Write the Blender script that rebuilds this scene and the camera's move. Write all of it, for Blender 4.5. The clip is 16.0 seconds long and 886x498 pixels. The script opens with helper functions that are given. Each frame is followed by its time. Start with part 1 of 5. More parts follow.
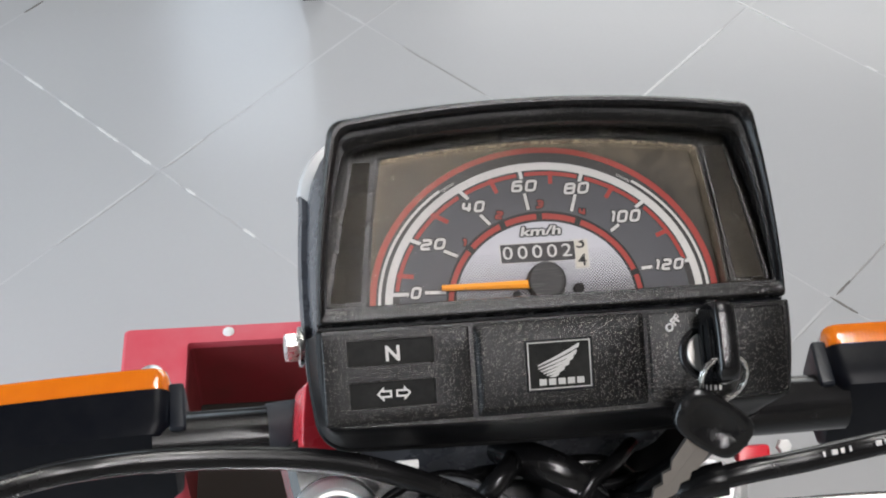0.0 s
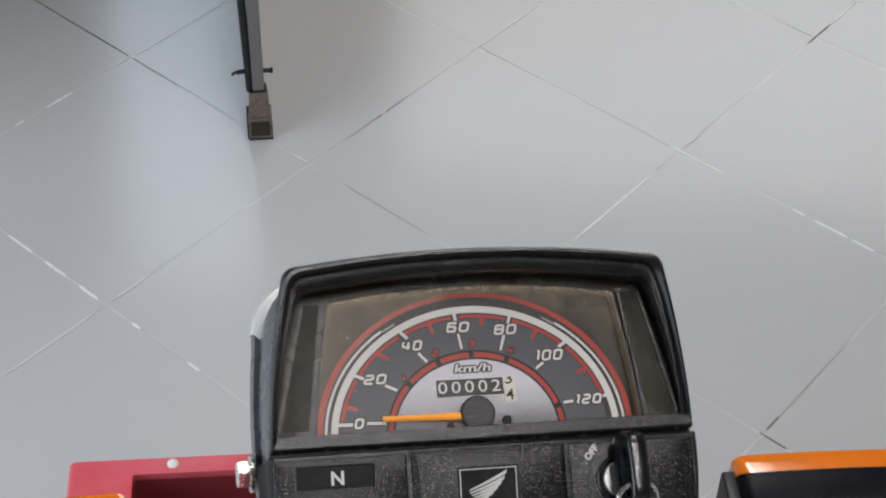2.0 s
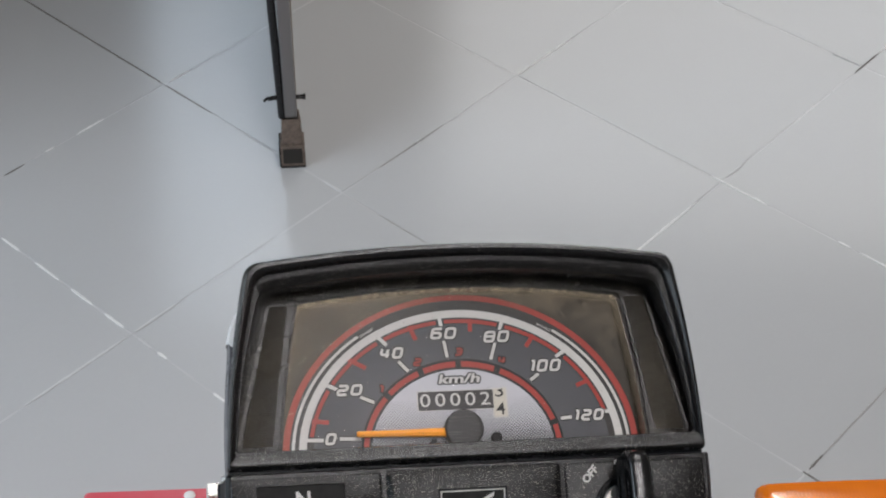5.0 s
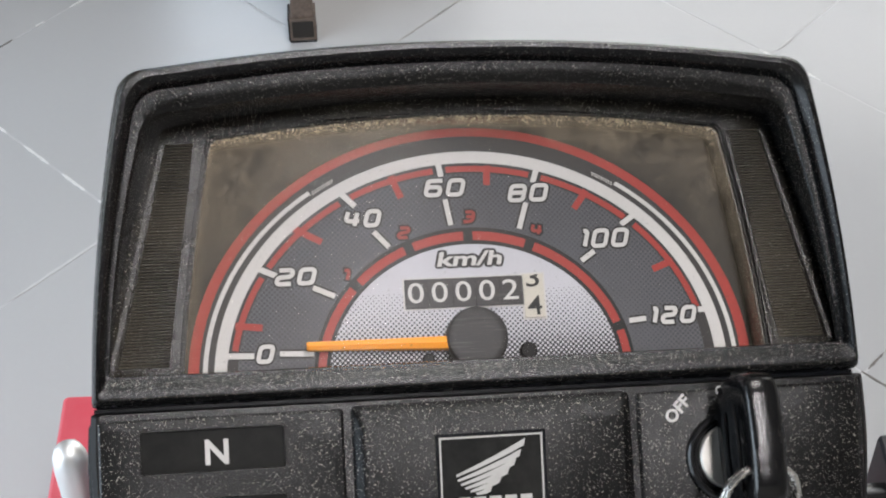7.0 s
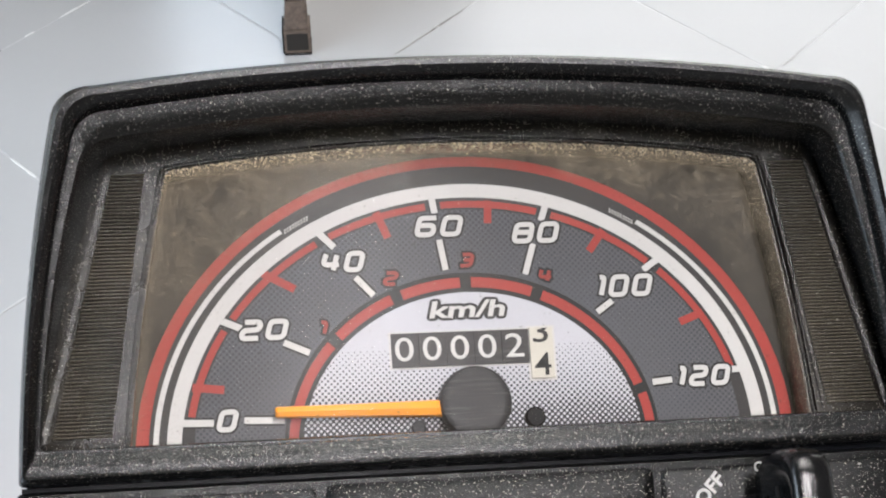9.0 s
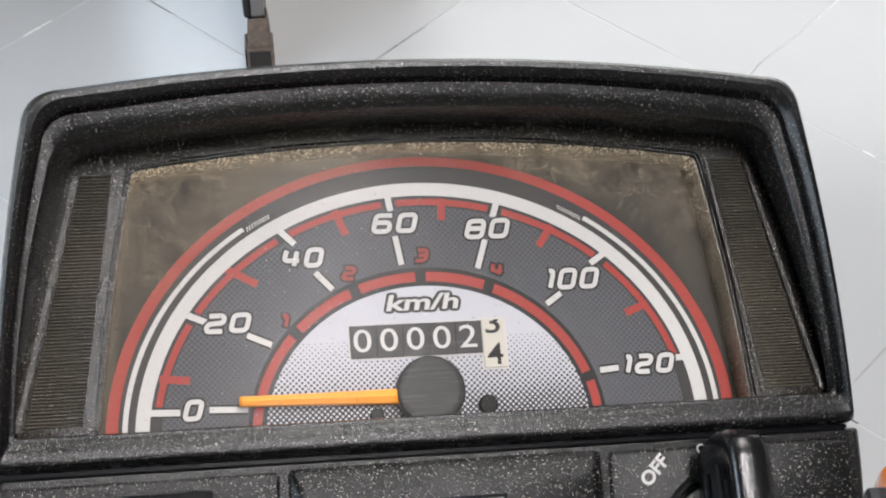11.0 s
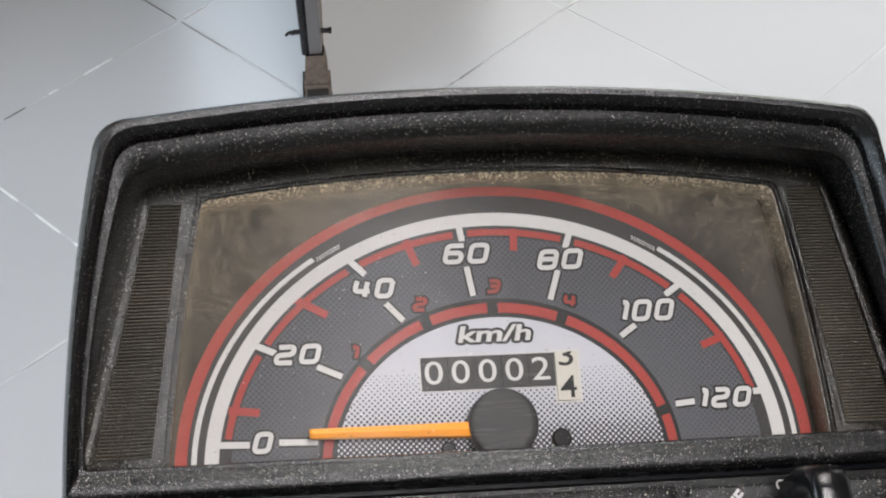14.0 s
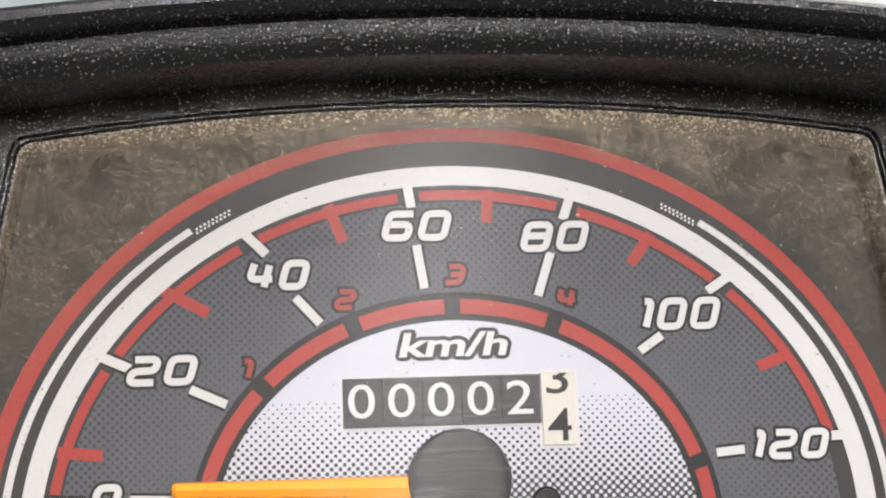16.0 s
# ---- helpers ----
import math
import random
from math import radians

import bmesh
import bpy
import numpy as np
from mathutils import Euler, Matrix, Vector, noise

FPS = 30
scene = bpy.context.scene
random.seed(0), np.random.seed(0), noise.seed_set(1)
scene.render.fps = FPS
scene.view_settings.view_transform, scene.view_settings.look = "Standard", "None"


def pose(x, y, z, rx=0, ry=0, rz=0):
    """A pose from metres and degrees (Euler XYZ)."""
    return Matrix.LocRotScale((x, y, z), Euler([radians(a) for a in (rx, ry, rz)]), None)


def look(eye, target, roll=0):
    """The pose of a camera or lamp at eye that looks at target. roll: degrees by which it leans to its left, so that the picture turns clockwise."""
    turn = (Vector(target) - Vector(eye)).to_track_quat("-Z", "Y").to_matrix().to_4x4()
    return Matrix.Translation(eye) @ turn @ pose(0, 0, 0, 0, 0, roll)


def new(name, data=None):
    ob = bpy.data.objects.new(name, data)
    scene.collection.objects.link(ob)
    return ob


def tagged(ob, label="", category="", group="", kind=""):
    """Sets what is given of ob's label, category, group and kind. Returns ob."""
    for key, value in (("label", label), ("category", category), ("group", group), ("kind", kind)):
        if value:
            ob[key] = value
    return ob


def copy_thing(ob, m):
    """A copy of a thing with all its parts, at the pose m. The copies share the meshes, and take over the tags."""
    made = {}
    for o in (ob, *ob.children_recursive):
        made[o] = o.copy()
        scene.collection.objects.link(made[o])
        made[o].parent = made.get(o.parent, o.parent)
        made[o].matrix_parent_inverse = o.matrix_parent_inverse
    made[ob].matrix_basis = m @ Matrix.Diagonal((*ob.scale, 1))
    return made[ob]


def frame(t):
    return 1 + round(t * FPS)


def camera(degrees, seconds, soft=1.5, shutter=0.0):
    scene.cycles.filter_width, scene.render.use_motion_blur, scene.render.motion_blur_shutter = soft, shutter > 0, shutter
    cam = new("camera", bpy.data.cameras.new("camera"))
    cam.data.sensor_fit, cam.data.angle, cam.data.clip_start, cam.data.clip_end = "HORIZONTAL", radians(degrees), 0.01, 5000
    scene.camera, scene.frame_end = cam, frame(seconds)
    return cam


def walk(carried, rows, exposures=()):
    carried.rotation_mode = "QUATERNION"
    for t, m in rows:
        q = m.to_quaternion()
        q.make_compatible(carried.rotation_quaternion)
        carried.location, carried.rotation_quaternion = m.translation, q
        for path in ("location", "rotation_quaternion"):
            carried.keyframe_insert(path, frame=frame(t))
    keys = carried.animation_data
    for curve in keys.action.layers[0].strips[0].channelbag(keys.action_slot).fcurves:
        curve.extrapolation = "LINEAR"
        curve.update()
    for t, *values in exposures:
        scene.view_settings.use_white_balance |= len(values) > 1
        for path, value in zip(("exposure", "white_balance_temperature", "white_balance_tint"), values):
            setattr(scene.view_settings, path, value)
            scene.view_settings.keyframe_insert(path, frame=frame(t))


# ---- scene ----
PATH = [
    (0, (0.30133, -2.67766, 1.52937), (0.31741, -2.34337, 1.15790), -0.86),
    (0.5, (0.29615, -2.70273, 1.56293), (0.32519, -2.35732, 1.20259), 1.04),
    (1, (0.30372, -2.70952, 1.56639), (0.34381, -2.35539, 1.21570), 1.74),
    (1.5, (0.30201, -2.71387, 1.56753), (0.34339, -2.35586, 1.22095), 1.96),
    (2, (0.29939, -2.71408, 1.56990), (0.33556, -2.35124, 1.22778), 1.66),
    (2.5, (0.30006, -2.71372, 1.56683), (0.33084, -2.34556, 1.22992), 1.67),
    (3, (0.30686, -2.71266, 1.56357), (0.33914, -2.33988, 1.23191), 1.88),
    (5.5, (0.32664, -2.65673, 1.49248), (0.34445, -2.28537, 1.15816), -0.08),
    (6, (0.33150, -2.61902, 1.45387), (0.34697, -2.25435, 1.11214), -0.59),
    (6.5, (0.33436, -2.59030, 1.41725), (0.34866, -2.23317, 1.06760), -0.64),
    (7, (0.33554, -2.55944, 1.38693), (0.34755, -2.20948, 1.03003), -0.60),
    (7.5, (0.33473, -2.53071, 1.37085), (0.34985, -2.19339, 1.00208), 0.41),
    (8, (0.33545, -2.52052, 1.35603), (0.34193, -2.18836, 0.98236), -0.47),
    (8.5, (0.33761, -2.51628, 1.36043), (0.34847, -2.18115, 0.98953), 0.21),
    (9, (0.33723, -2.52373, 1.35904), (0.35059, -2.17085, 1.00507), -0.05),
    (9.5, (0.33884, -2.52775, 1.36179), (0.35408, -2.17297, 1.00979), 0.00),
    (10, (0.34035, -2.53206, 1.36218), (0.35725, -2.17634, 1.01121), -0.15),
    (10.2, (0.33552, -2.53195, 1.36310), (0.36331, -2.17818, 1.01086), 1.09),
    (12.3, (0.34468, -2.54350, 1.36592), (0.36120, -2.18218, 1.02070), -0.34),
    (12.5, (0.34451, -2.54586, 1.36480), (0.36139, -2.18629, 1.01778), -0.48),
    (13, (0.34539, -2.57538, 1.36356), (0.35677, -2.20344, 1.02959), -1.99),
    (13.5, (0.33132, -2.57540, 1.38848), (0.34335, -2.20587, 1.05188), -1.24),
    (14, (0.33558, -2.53325, 1.36142), (0.34323, -2.16810, 1.01994), -1.17),
    (14.5, (0.34621, -2.48332, 1.32149), (0.32763, -2.13642, 0.96189), -4.26),
    (15, (0.34172, -2.46210, 1.30421), (0.31556, -2.12805, 0.93309), -5.17),
    (15.5, (0.34795, -2.45490, 1.30650), (0.32070, -2.12838, 0.92881), -4.28),
    (16, (0.35378, -2.46089, 1.30741), (0.33676, -2.12098, 0.94112), -2.70),
]
cam = camera(30.797, 16.0, soft=2.05)
EXPOSURES = [(0.0, 0.2), (0.5, 0.12), (1.0, 0.02), (2.0, -0.05), (3.0, -0.02), (5.5, -0.14), (6.5, 0.10), (7.0, 0.24), (7.5, 0.48), (9.0, 0.58), (10.2, 0.54), (12.5, 0.46), (13.0, 0.26), (13.5, 0.2), (14.0, 0.31), (14.5, 0.58), (15.0, 0.75), (16.0, 0.74)]
walk(cam, [(t, look(eye, target, roll)) for t, eye, target, roll in PATH], EXPOSURES)

# ---------------------------------------------------------------- light
ROOM = (-3.0, 3.8, -5.2, 2.0, 2.9)          # x0, x1, y0, y1, height
world = bpy.data.worlds.new("world")
scene.world = world
world.use_nodes = True
wn = world.node_tree
sky = wn.nodes.new("ShaderNodeTexSky")
sky.sky_type, sky.sun_disc = "NISHITA", False
sky.sun_elevation, sky.sun_rotation = radians(47), radians(119)
wn.nodes["Background"].inputs["Strength"].default_value = 0.12
wn.links.new(sky.outputs["Color"], wn.nodes["Background"].inputs["Color"])


def area_light(name, m, width, height, watts, color):
    data = bpy.data.lights.new(name, "AREA")
    data.shape, data.size, data.size_y, data.energy, data.color = "RECTANGLE", width, height, watts, color
    ob = new(name, data)
    ob.matrix_world = m
    return ob


sun = bpy.data.lights.new("sun", "SUN")
sun.energy, sun.angle, sun.color = 2.0, radians(0.5), (1.0, 0.95, 0.88)
new("sun", sun).matrix_world = look((9, -5, 11), (0, 0, 0))
area_light("daylight_window", look((1.90, 1.98, 1.5), (1.2, -2, 0.2)), 2.6, 1.9, 46, (1.0, 0.985, 0.95))
area_light("daylight_narrow_window", look((-0.20, 1.98, 2.0), (-0.20, -2, 0.0)), 0.46, 1.4, 8, (0.80, 0.90, 1.0))
area_light("daylight_side_opening", look((-2.97, -2.6, 1.35), (0.2, -1.6, 0.0)), 3.4, 2.4, 130, (0.77, 0.885, 1.0))
area_light("tube_light", look((0.78, -3.10, 2.80), (0.78, -3.10, 0)), 0.12, 1.2, 26, (1.0, 0.965, 0.98))
# added second tube, no known source; lights the floor and the panel bevel
area_light("tube_light", look((0.70, -1.38, 2.80), (0.70, -1.38, 0)), 0.12, 1.2, 16, (1.0, 0.98, 0.95))

# ---------------------------------------------------------------- materials


class Nodes:
    """A short way to write node trees."""

    def __init__(self, name):
        self.mat = bpy.data.materials.new(name)
        self.mat.use_nodes = True
        self.t = self.mat.node_tree
        self.bsdf = self.t.nodes["Principled BSDF"]
        self.out = self.t.nodes["Material Output"]
        self._co = None

    def put(self, sock, value):
        if isinstance(value, bpy.types.NodeSocket):
            self.t.links.new(value, sock)
        elif hasattr(sock, "default_value"):
            if sock.type == "RGBA" and len(value) == 3:
                value = (*value, 1.0)
            sock.default_value = value

    def set(self, **kw):
        for k, v in kw.items():
            self.put(self.bsdf.inputs[k.replace("_", " ")], v)
        return self

    @property
    def co(self):
        if self._co is None:
            self._co = self.t.nodes.new("ShaderNodeTexCoord").outputs["Object"]
        return self._co

    def world_co(self):
        return self.t.nodes.new("ShaderNodeNewGeometry").outputs["Position"]

    def noise(self, scale, detail=3.0, rough=0.55, co=None, distortion=0.0):
        n = self.t.nodes.new("ShaderNodeTexNoise")
        self.put(n.inputs["Vector"], co or self.co)
        n.inputs["Scale"].default_value, n.inputs["Detail"].default_value = scale, detail
        n.inputs["Roughness"].default_value, n.inputs["Distortion"].default_value = rough, distortion
        return n.outputs["Fac"]

    def voronoi(self, scale, co=None, what="Distance"):
        n = self.t.nodes.new("ShaderNodeTexVoronoi")
        self.put(n.inputs["Vector"], co or self.co)
        n.inputs["Scale"].default_value = scale
        return n.outputs[what]

    def ramp(self, fac, *stops):
        n = self.t.nodes.new("ShaderNodeValToRGB")
        e = n.color_ramp.elements
        while len(e) < len(stops):
            e.new(0.5)
        for el, (p, c) in zip(e, stops):
            el.position = p
            el.color = (c, c, c, 1) if not isinstance(c, tuple) else (*c[:3], 1)
        self.put(n.inputs["Fac"], fac)
        return n.outputs["Color"]

    def mix(self, fac, a, b, mode="MIX"):
        n = self.t.nodes.new("ShaderNodeMix")
        n.data_type, n.blend_type = "RGBA", mode
        self.put(n.inputs["Factor"], fac)
        self.put(n.inputs[6], a)
        self.put(n.inputs[7], b)
        return n.outputs[2]

    def math(self, op, a, b=0.0, c=0.0):
        n = self.t.nodes.new("ShaderNodeMath")
        n.operation = op
        for s, v in zip(n.inputs, (a, b, c)):
            self.put(s, v)
        return n.outputs[0]

    def split(self, co=None):
        n = self.t.nodes.new("ShaderNodeSeparateXYZ")
        self.put(n.inputs[0], co or self.co)
        return n.outputs

    def scaled(self, x, y, z, co=None):
        n = self.t.nodes.new("ShaderNodeMapping")
        self.put(n.inputs["Vector"], co or self.co)
        n.inputs["Scale"].default_value = (x, y, z)
        return n.outputs[0]

    def random(self):
        return self.t.nodes.new("ShaderNodeObjectInfo").outputs["Random"]

    def bump(self, height, strength=0.3, distance=0.001, normal=None):
        n = self.t.nodes.new("ShaderNodeBump")
        self.put(n.inputs["Height"], height)
        n.inputs["Strength"].default_value, n.inputs["Distance"].default_value = strength, distance
        if normal is not None:
            self.put(n.inputs["Normal"], normal)
        self.put(self.bsdf.inputs["Normal"], n.outputs[0])
        return n.outputs[0]


def grained_plastic(name, base, dust, dust_amount, rough=0.3, grain=0.8, painted_glints=0.1, spec=0.4):
    """Moulded black plastic with a fine pebble grain, a film of dust and pale specks painted as glints."""
    n = Nodes(name)
    fine = n.noise(4200, 2.0, 0.6)
    patch = n.ramp(n.noise(55, 4.0), (0.35, 0.0), (0.75, 1.0))
    film = n.math("MULTIPLY", n.math("MULTIPLY_ADD", patch, 0.6, n.math("MULTIPLY", fine, 0.4)), dust_amount)
    # pale specks in the colour stand in for lamp glints on the grain
    grains = n.ramp(n.noise(3200, 1.5, 0.7), (0.65, 0.0), (0.69, 1.0))
    grains = n.math("MULTIPLY", grains, n.math("MULTIPLY_ADD", patch, 0.5, 0.5))
    col = n.mix(n.math("MULTIPLY", grains, painted_glints), n.mix(film, base, dust), (0.64, 0.60, 0.54))
    n.set(Base_Color=col, Roughness=n.math("MULTIPLY_ADD", patch, 0.08, rough), Specular_IOR_Level=spec)
    relief = n.math("MULTIPLY_ADD", n.voronoi(7000), 0.25, n.noise(4200, 1.0, 0.5))
    n.bump(relief, 1.0, grain * 0.000042)
    return n.mat


def smooth_plastic(name, base, rough=0.28, scuff=0.08, spec=0.35):
    n = Nodes(name)
    s = n.ramp(n.noise(90, 5.0, 0.65), (0.4, 0.0), (0.8, 1.0))
    n.set(Base_Color=n.mix(n.math("MULTIPLY", s, scuff), base, (0.35, 0.33, 0.30)), Roughness=n.math("ADD", rough, n.math("MULTIPLY", s, 0.10)))
    n.bsdf.inputs["Specular IOR Level"].default_value = spec
    n.bump(n.noise(700, 2.0), 0.05, 0.0004)
    return n.mat


def scratched(name, base):
    """Dark plastic with fine parallel wiping scratches."""
    n = Nodes(name)
    lines = n.noise(900, 3.0, 0.6, n.scaled(0.12, 2.2, 1.0))
    n.set(Base_Color=n.mix(n.ramp(lines, (0.55, 0.0), (0.8, 0.25)), base, (0.3, 0.29, 0.28)), Roughness=n.math("MULTIPLY_ADD", lines, 0.3, 0.30), Specular_IOR_Level=0.2)
    n.bump(lines, 0.25, 0.0003)
    return n.mat


def worn_key():
    """Glossy black key plastic, rubbed and scratched along its length."""
    n = Nodes("worn_black_key_plastic")
    lines = n.noise(700, 4.0, 0.65, n.scaled(2.0, 0.35, 0.12))
    rub = n.ramp(n.noise(130, 4.0, 0.6), (0.45, 0.0), (0.75, 1.0))
    pale = n.math("MULTIPLY", n.ramp(lines, (0.58, 0.0), (0.74, 1.0)), n.math("MULTIPLY_ADD", rub, 0.14, 0.02))
    n.set(Base_Color=n.mix(pale, (0.0055, 0.0055, 0.006), (0.40, 0.36, 0.32)), Roughness=n.math("MULTIPLY_ADD", rub, 0.16, 0.18), Specular_IOR_Level=0.5)
    n.bump(lines, 0.35, 0.0002)
    return n.mat


def metal(name, base, rough=0.15, wear=(0.25, 0.22, 0.2), amount=0.15, stretch=(1, 1, 1)):
    n = Nodes(name)
    co = n.scaled(*stretch)
    s = n.ramp(n.noise(60, 5.0, 0.6, co), (0.45, 0.0), (0.8, 1.0))
    g = n.noise(900, 2.0, 0.5, co)
    n.set(Base_Color=n.mix(n.math("MULTIPLY", s, amount), base, wear), Metallic=1.0, Roughness=n.math("ADD", rough, n.math("MULTIPLY", g, 0.12)))
    n.bump(g, 0.05, 0.0003)
    return n.mat


def paint(name, base, rough=0.35, fade=(0.6, 0.25, 0.25), amount=0.2):
    n = Nodes(name)
    s = n.ramp(n.noise(14, 5.0, 0.6), (0.35, 0.0), (0.8, 1.0))
    g = n.noise(500, 2.0)
    n.set(Base_Color=n.mix(n.math("MULTIPLY", s, amount), base, fade), Roughness=n.math("ADD", rough, n.math("MULTIPLY", s, 0.15)))
    n.bump(g, 0.05, 0.0004)
    return n.mat


def print_ink(name, base, other=None, rough=0.45):
    n = Nodes(name)
    s = n.noise(420, 3.0)
    n.set(Base_Color=n.mix(n.math("MULTIPLY", s, 0.25), base, other or tuple(0.8 * v for v in base)), Roughness=rough, Specular_IOR_Level=0.12)
    return n.mat


def halftone(n, pitch):
    """A staggered grid of round dots: high in the middle of each dot."""
    x, y, _ = n.split()
    k = math.pi / pitch
    a = n.math("COSINE", n.math("MULTIPLY", x, k))
    b = n.math("COSINE", n.math("MULTIPLY", y, k))
    return n.math("MULTIPLY", a, b), x, y


def silver_dial():
    n = Nodes("dial_silver_print")
    dots, x, y = halftone(n, 0.00052)
    # the dot screen starts below the lettering and grows denser towards the foot
    limit = n.math("MULTIPLY_ADD", y, 84.0, 0.03)
    stop = n.math("MULTIPLY", n.math("GREATER_THAN", y, 0.0098), 2.0)
    ink = n.ramp(n.math("MULTIPLY_ADD", n.math("SUBTRACT", dots, n.math("ADD", limit, stop)), 8.0, 0.5), (0.3, 0.0), (0.7, 1.0))
    grain = n.noise(900, 2.0)
    base = n.mix(n.math("MULTIPLY", grain, 0.15), (0.51, 0.51, 0.55), (0.42, 0.42, 0.455))
    n.set(Base_Color=n.mix(ink, base, (0.050, 0.050, 0.055)), Roughness=0.55, Specular_IOR_Level=0.15)
    return n.mat


def grey_dial():
    n = Nodes("dial_grey_print")
    dots, x, y = halftone(n, 0.00052)
    px, py = n.math("DIVIDE", x, 0.0490), n.math("DIVIDE", n.math("ADD", y, 0.0070), 0.0427)
    far = n.math("SQRT", n.math("ADD", n.math("MULTIPLY", px, px), n.math("MULTIPLY", py, py)))
    # dots shrink from the scale ring towards the inner ring
    limit = n.math("MULTIPLY_ADD", far, -1.9, 2.0)
    ink = n.ramp(n.math("MULTIPLY_ADD", n.math("SUBTRACT", dots, limit), 6.0, 0.5), (0.25, 0.0), (0.75, 1.0))
    base = n.mix(n.noise(160, 3.0), (0.086, 0.088, 0.098), (0.107, 0.109, 0.120))
    n.set(Base_Color=n.mix(n.math("MULTIPLY", ink, 0.65), base, (0.036, 0.036, 0.041)), Roughness=0.6, Specular_IOR_Level=0.12)
    return n.mat


def dark_plate():
    """The dark grey dial plate outside the rings."""
    n = Nodes("dial_dark_plate")
    speck = n.noise(900, 2.0)
    n.set(Base_Color=n.mix(n.math("MULTIPLY", speck, 0.4), (0.040, 0.038, 0.036), (0.066, 0.061, 0.054)), Roughness=0.7, Specular_IOR_Level=0.12)
    return n.mat


def clear_lens():
    """Clear acrylic, wiped clean over the scale and thick with dry tan dust towards its edge."""
    n = Nodes("clear_acrylic")
    clear = n.t.nodes.new("ShaderNodeBsdfTransparent")
    gloss = n.t.nodes.new("ShaderNodeBsdfGlossy")
    dust = n.t.nodes.new("ShaderNodeBsdfDiffuse")
    fres = n.t.nodes.new("ShaderNodeFresnel")
    fres.inputs["IOR"].default_value = 1.45
    x, y, _ = n.split()
    warp = n.math("MULTIPLY", n.math("SUBTRACT", n.noise(70, 4.0, 0.6), 0.5), 0.10)
    px, py = n.math("DIVIDE", x, 0.0560), n.math("DIVIDE", n.math("ADD", y, 0.0070), 0.0497)
    far = n.math("ADD", n.math("SQRT", n.math("ADD", n.math("MULTIPLY", px, px), n.math("MULTIPLY", py, py))), warp)
    edge = n.ramp(far, (0.945, 0.0), (1.03, 1.0))
    patch = n.ramp(n.noise(75, 6.0, 0.68, distortion=0.8), (0.36, 0.0), (0.66, 1.0))
    fine = n.ramp(n.noise(3000, 3.0, 0.75), (0.36, 0.0), (0.66, 1.0))
    grains = n.ramp(n.noise(2700, 1.0), (0.62, 0.0), (0.68, 1.0))
    wipe = n.ramp(n.noise(420, 3.0, 0.6, n.scaled(1.0, 0.10, 1.0)), (0.50, 0.0), (0.80, 1.0))
    swirl = n.ramp(n.noise(130, 6.0, 0.72, distortion=2.4), (0.42, 0.0), (0.66, 1.0))
    # dust lies thick along the top and in the corners, and in a thin line against the frame
    scratch = n.math("ABSOLUTE", n.math("SUBTRACT", n.noise(150, 3.0, 0.6, distortion=3.0), 0.5))
    scratch = n.ramp(scratch, (0.006, 0.35), (0.03, 1.0))
    thick = n.math("MULTIPLY", n.math("ADD", n.math("MULTIPLY_ADD", patch, 0.24, 0.03), n.math("MULTIPLY", swirl, 0.22)), n.math("MULTIPLY_ADD", fine, 0.42, 0.60))
    thick = n.math("MULTIPLY", n.math("ADD", thick, n.math("MULTIPLY", grains, n.math("MULTIPLY_ADD", swirl, 0.12, 0.02))), scratch)
    thin = n.math("ADD", n.math("MULTIPLY_ADD", n.math("MULTIPLY", patch, fine), 0.05, 0.016), n.math("MULTIPLY", n.ramp(n.noise(1500, 1.0), (0.73, 0.0), (0.78, 1.0)), 0.40))
    reach = n.ramp(n.math("MULTIPLY_ADD", y, 22.0, 0.1), (0.05, 0.14), (0.55, 0.45), (0.95, 1.0))
    side = n.math("DIVIDE", n.math("ABSOLUTE", x), n.math("MULTIPLY_ADD", n.math("ADD", y, 0.00525), -0.135, 0.057))
    rim = n.math("MULTIPLY", n.ramp(n.math("ADD", side, n.math("MULTIPLY", warp, 0.12)), (0.965, 0.0), (0.995, 1.0)), n.math("MULTIPLY_ADD", fine, 0.16, 0.03))
    film = n.math("ADD", n.math("MULTIPLY", n.math("MULTIPLY", thick, edge), reach), n.math("MAXIMUM", rim, 0.0))
    top = n.math("ADD", y, n.math("MULTIPLY", n.math("MULTIPLY", x, x), 1.45))
    strip = n.math("MULTIPLY", n.ramp(n.math("MULTIPLY", n.math("ADD", top, n.math("MULTIPLY", warp, 0.008)), 10.0), (0.405, 0.0), (0.43, 1.0)), n.math("MULTIPLY_ADD", fine, 0.45, 0.16))
    outer = n.math("MULTIPLY", n.ramp(far, (0.84, 0.0), (0.95, 1.0)), n.math("MULTIPLY", n.ramp(n.noise(3200, 2.0), (0.60, 0.0), (0.67, 1.0)), 0.34))
    film = n.math("ADD", n.math("ADD", film, strip), outer)
    film = n.math("MINIMUM", n.math("ADD", film, thin), 0.9)
    n.put(dust.inputs["Color"], n.mix(grains, (0.200, 0.168, 0.124), (0.42, 0.38, 0.32)))
    sheen = n.t.nodes.new("ShaderNodeBsdfGlossy")
    sheen.inputs["Color"].default_value, sheen.inputs["Roughness"].default_value = (0.42, 0.34, 0.23, 1.0), 0.38
    dusty = n.t.nodes.new("ShaderNodeMixShader")
    n.put(dusty.inputs[0], n.math("MULTIPLY_ADD", fine, 0.16, 0.05))
    n.put(dusty.inputs[1], dust.outputs[0])
    n.put(dusty.inputs[2], sheen.outputs[0])
    n.put(gloss.inputs["Roughness"], n.math("MULTIPLY_ADD", wipe, 0.10, 0.13))
    wiped = n.t.nodes.new("ShaderNodeBump")
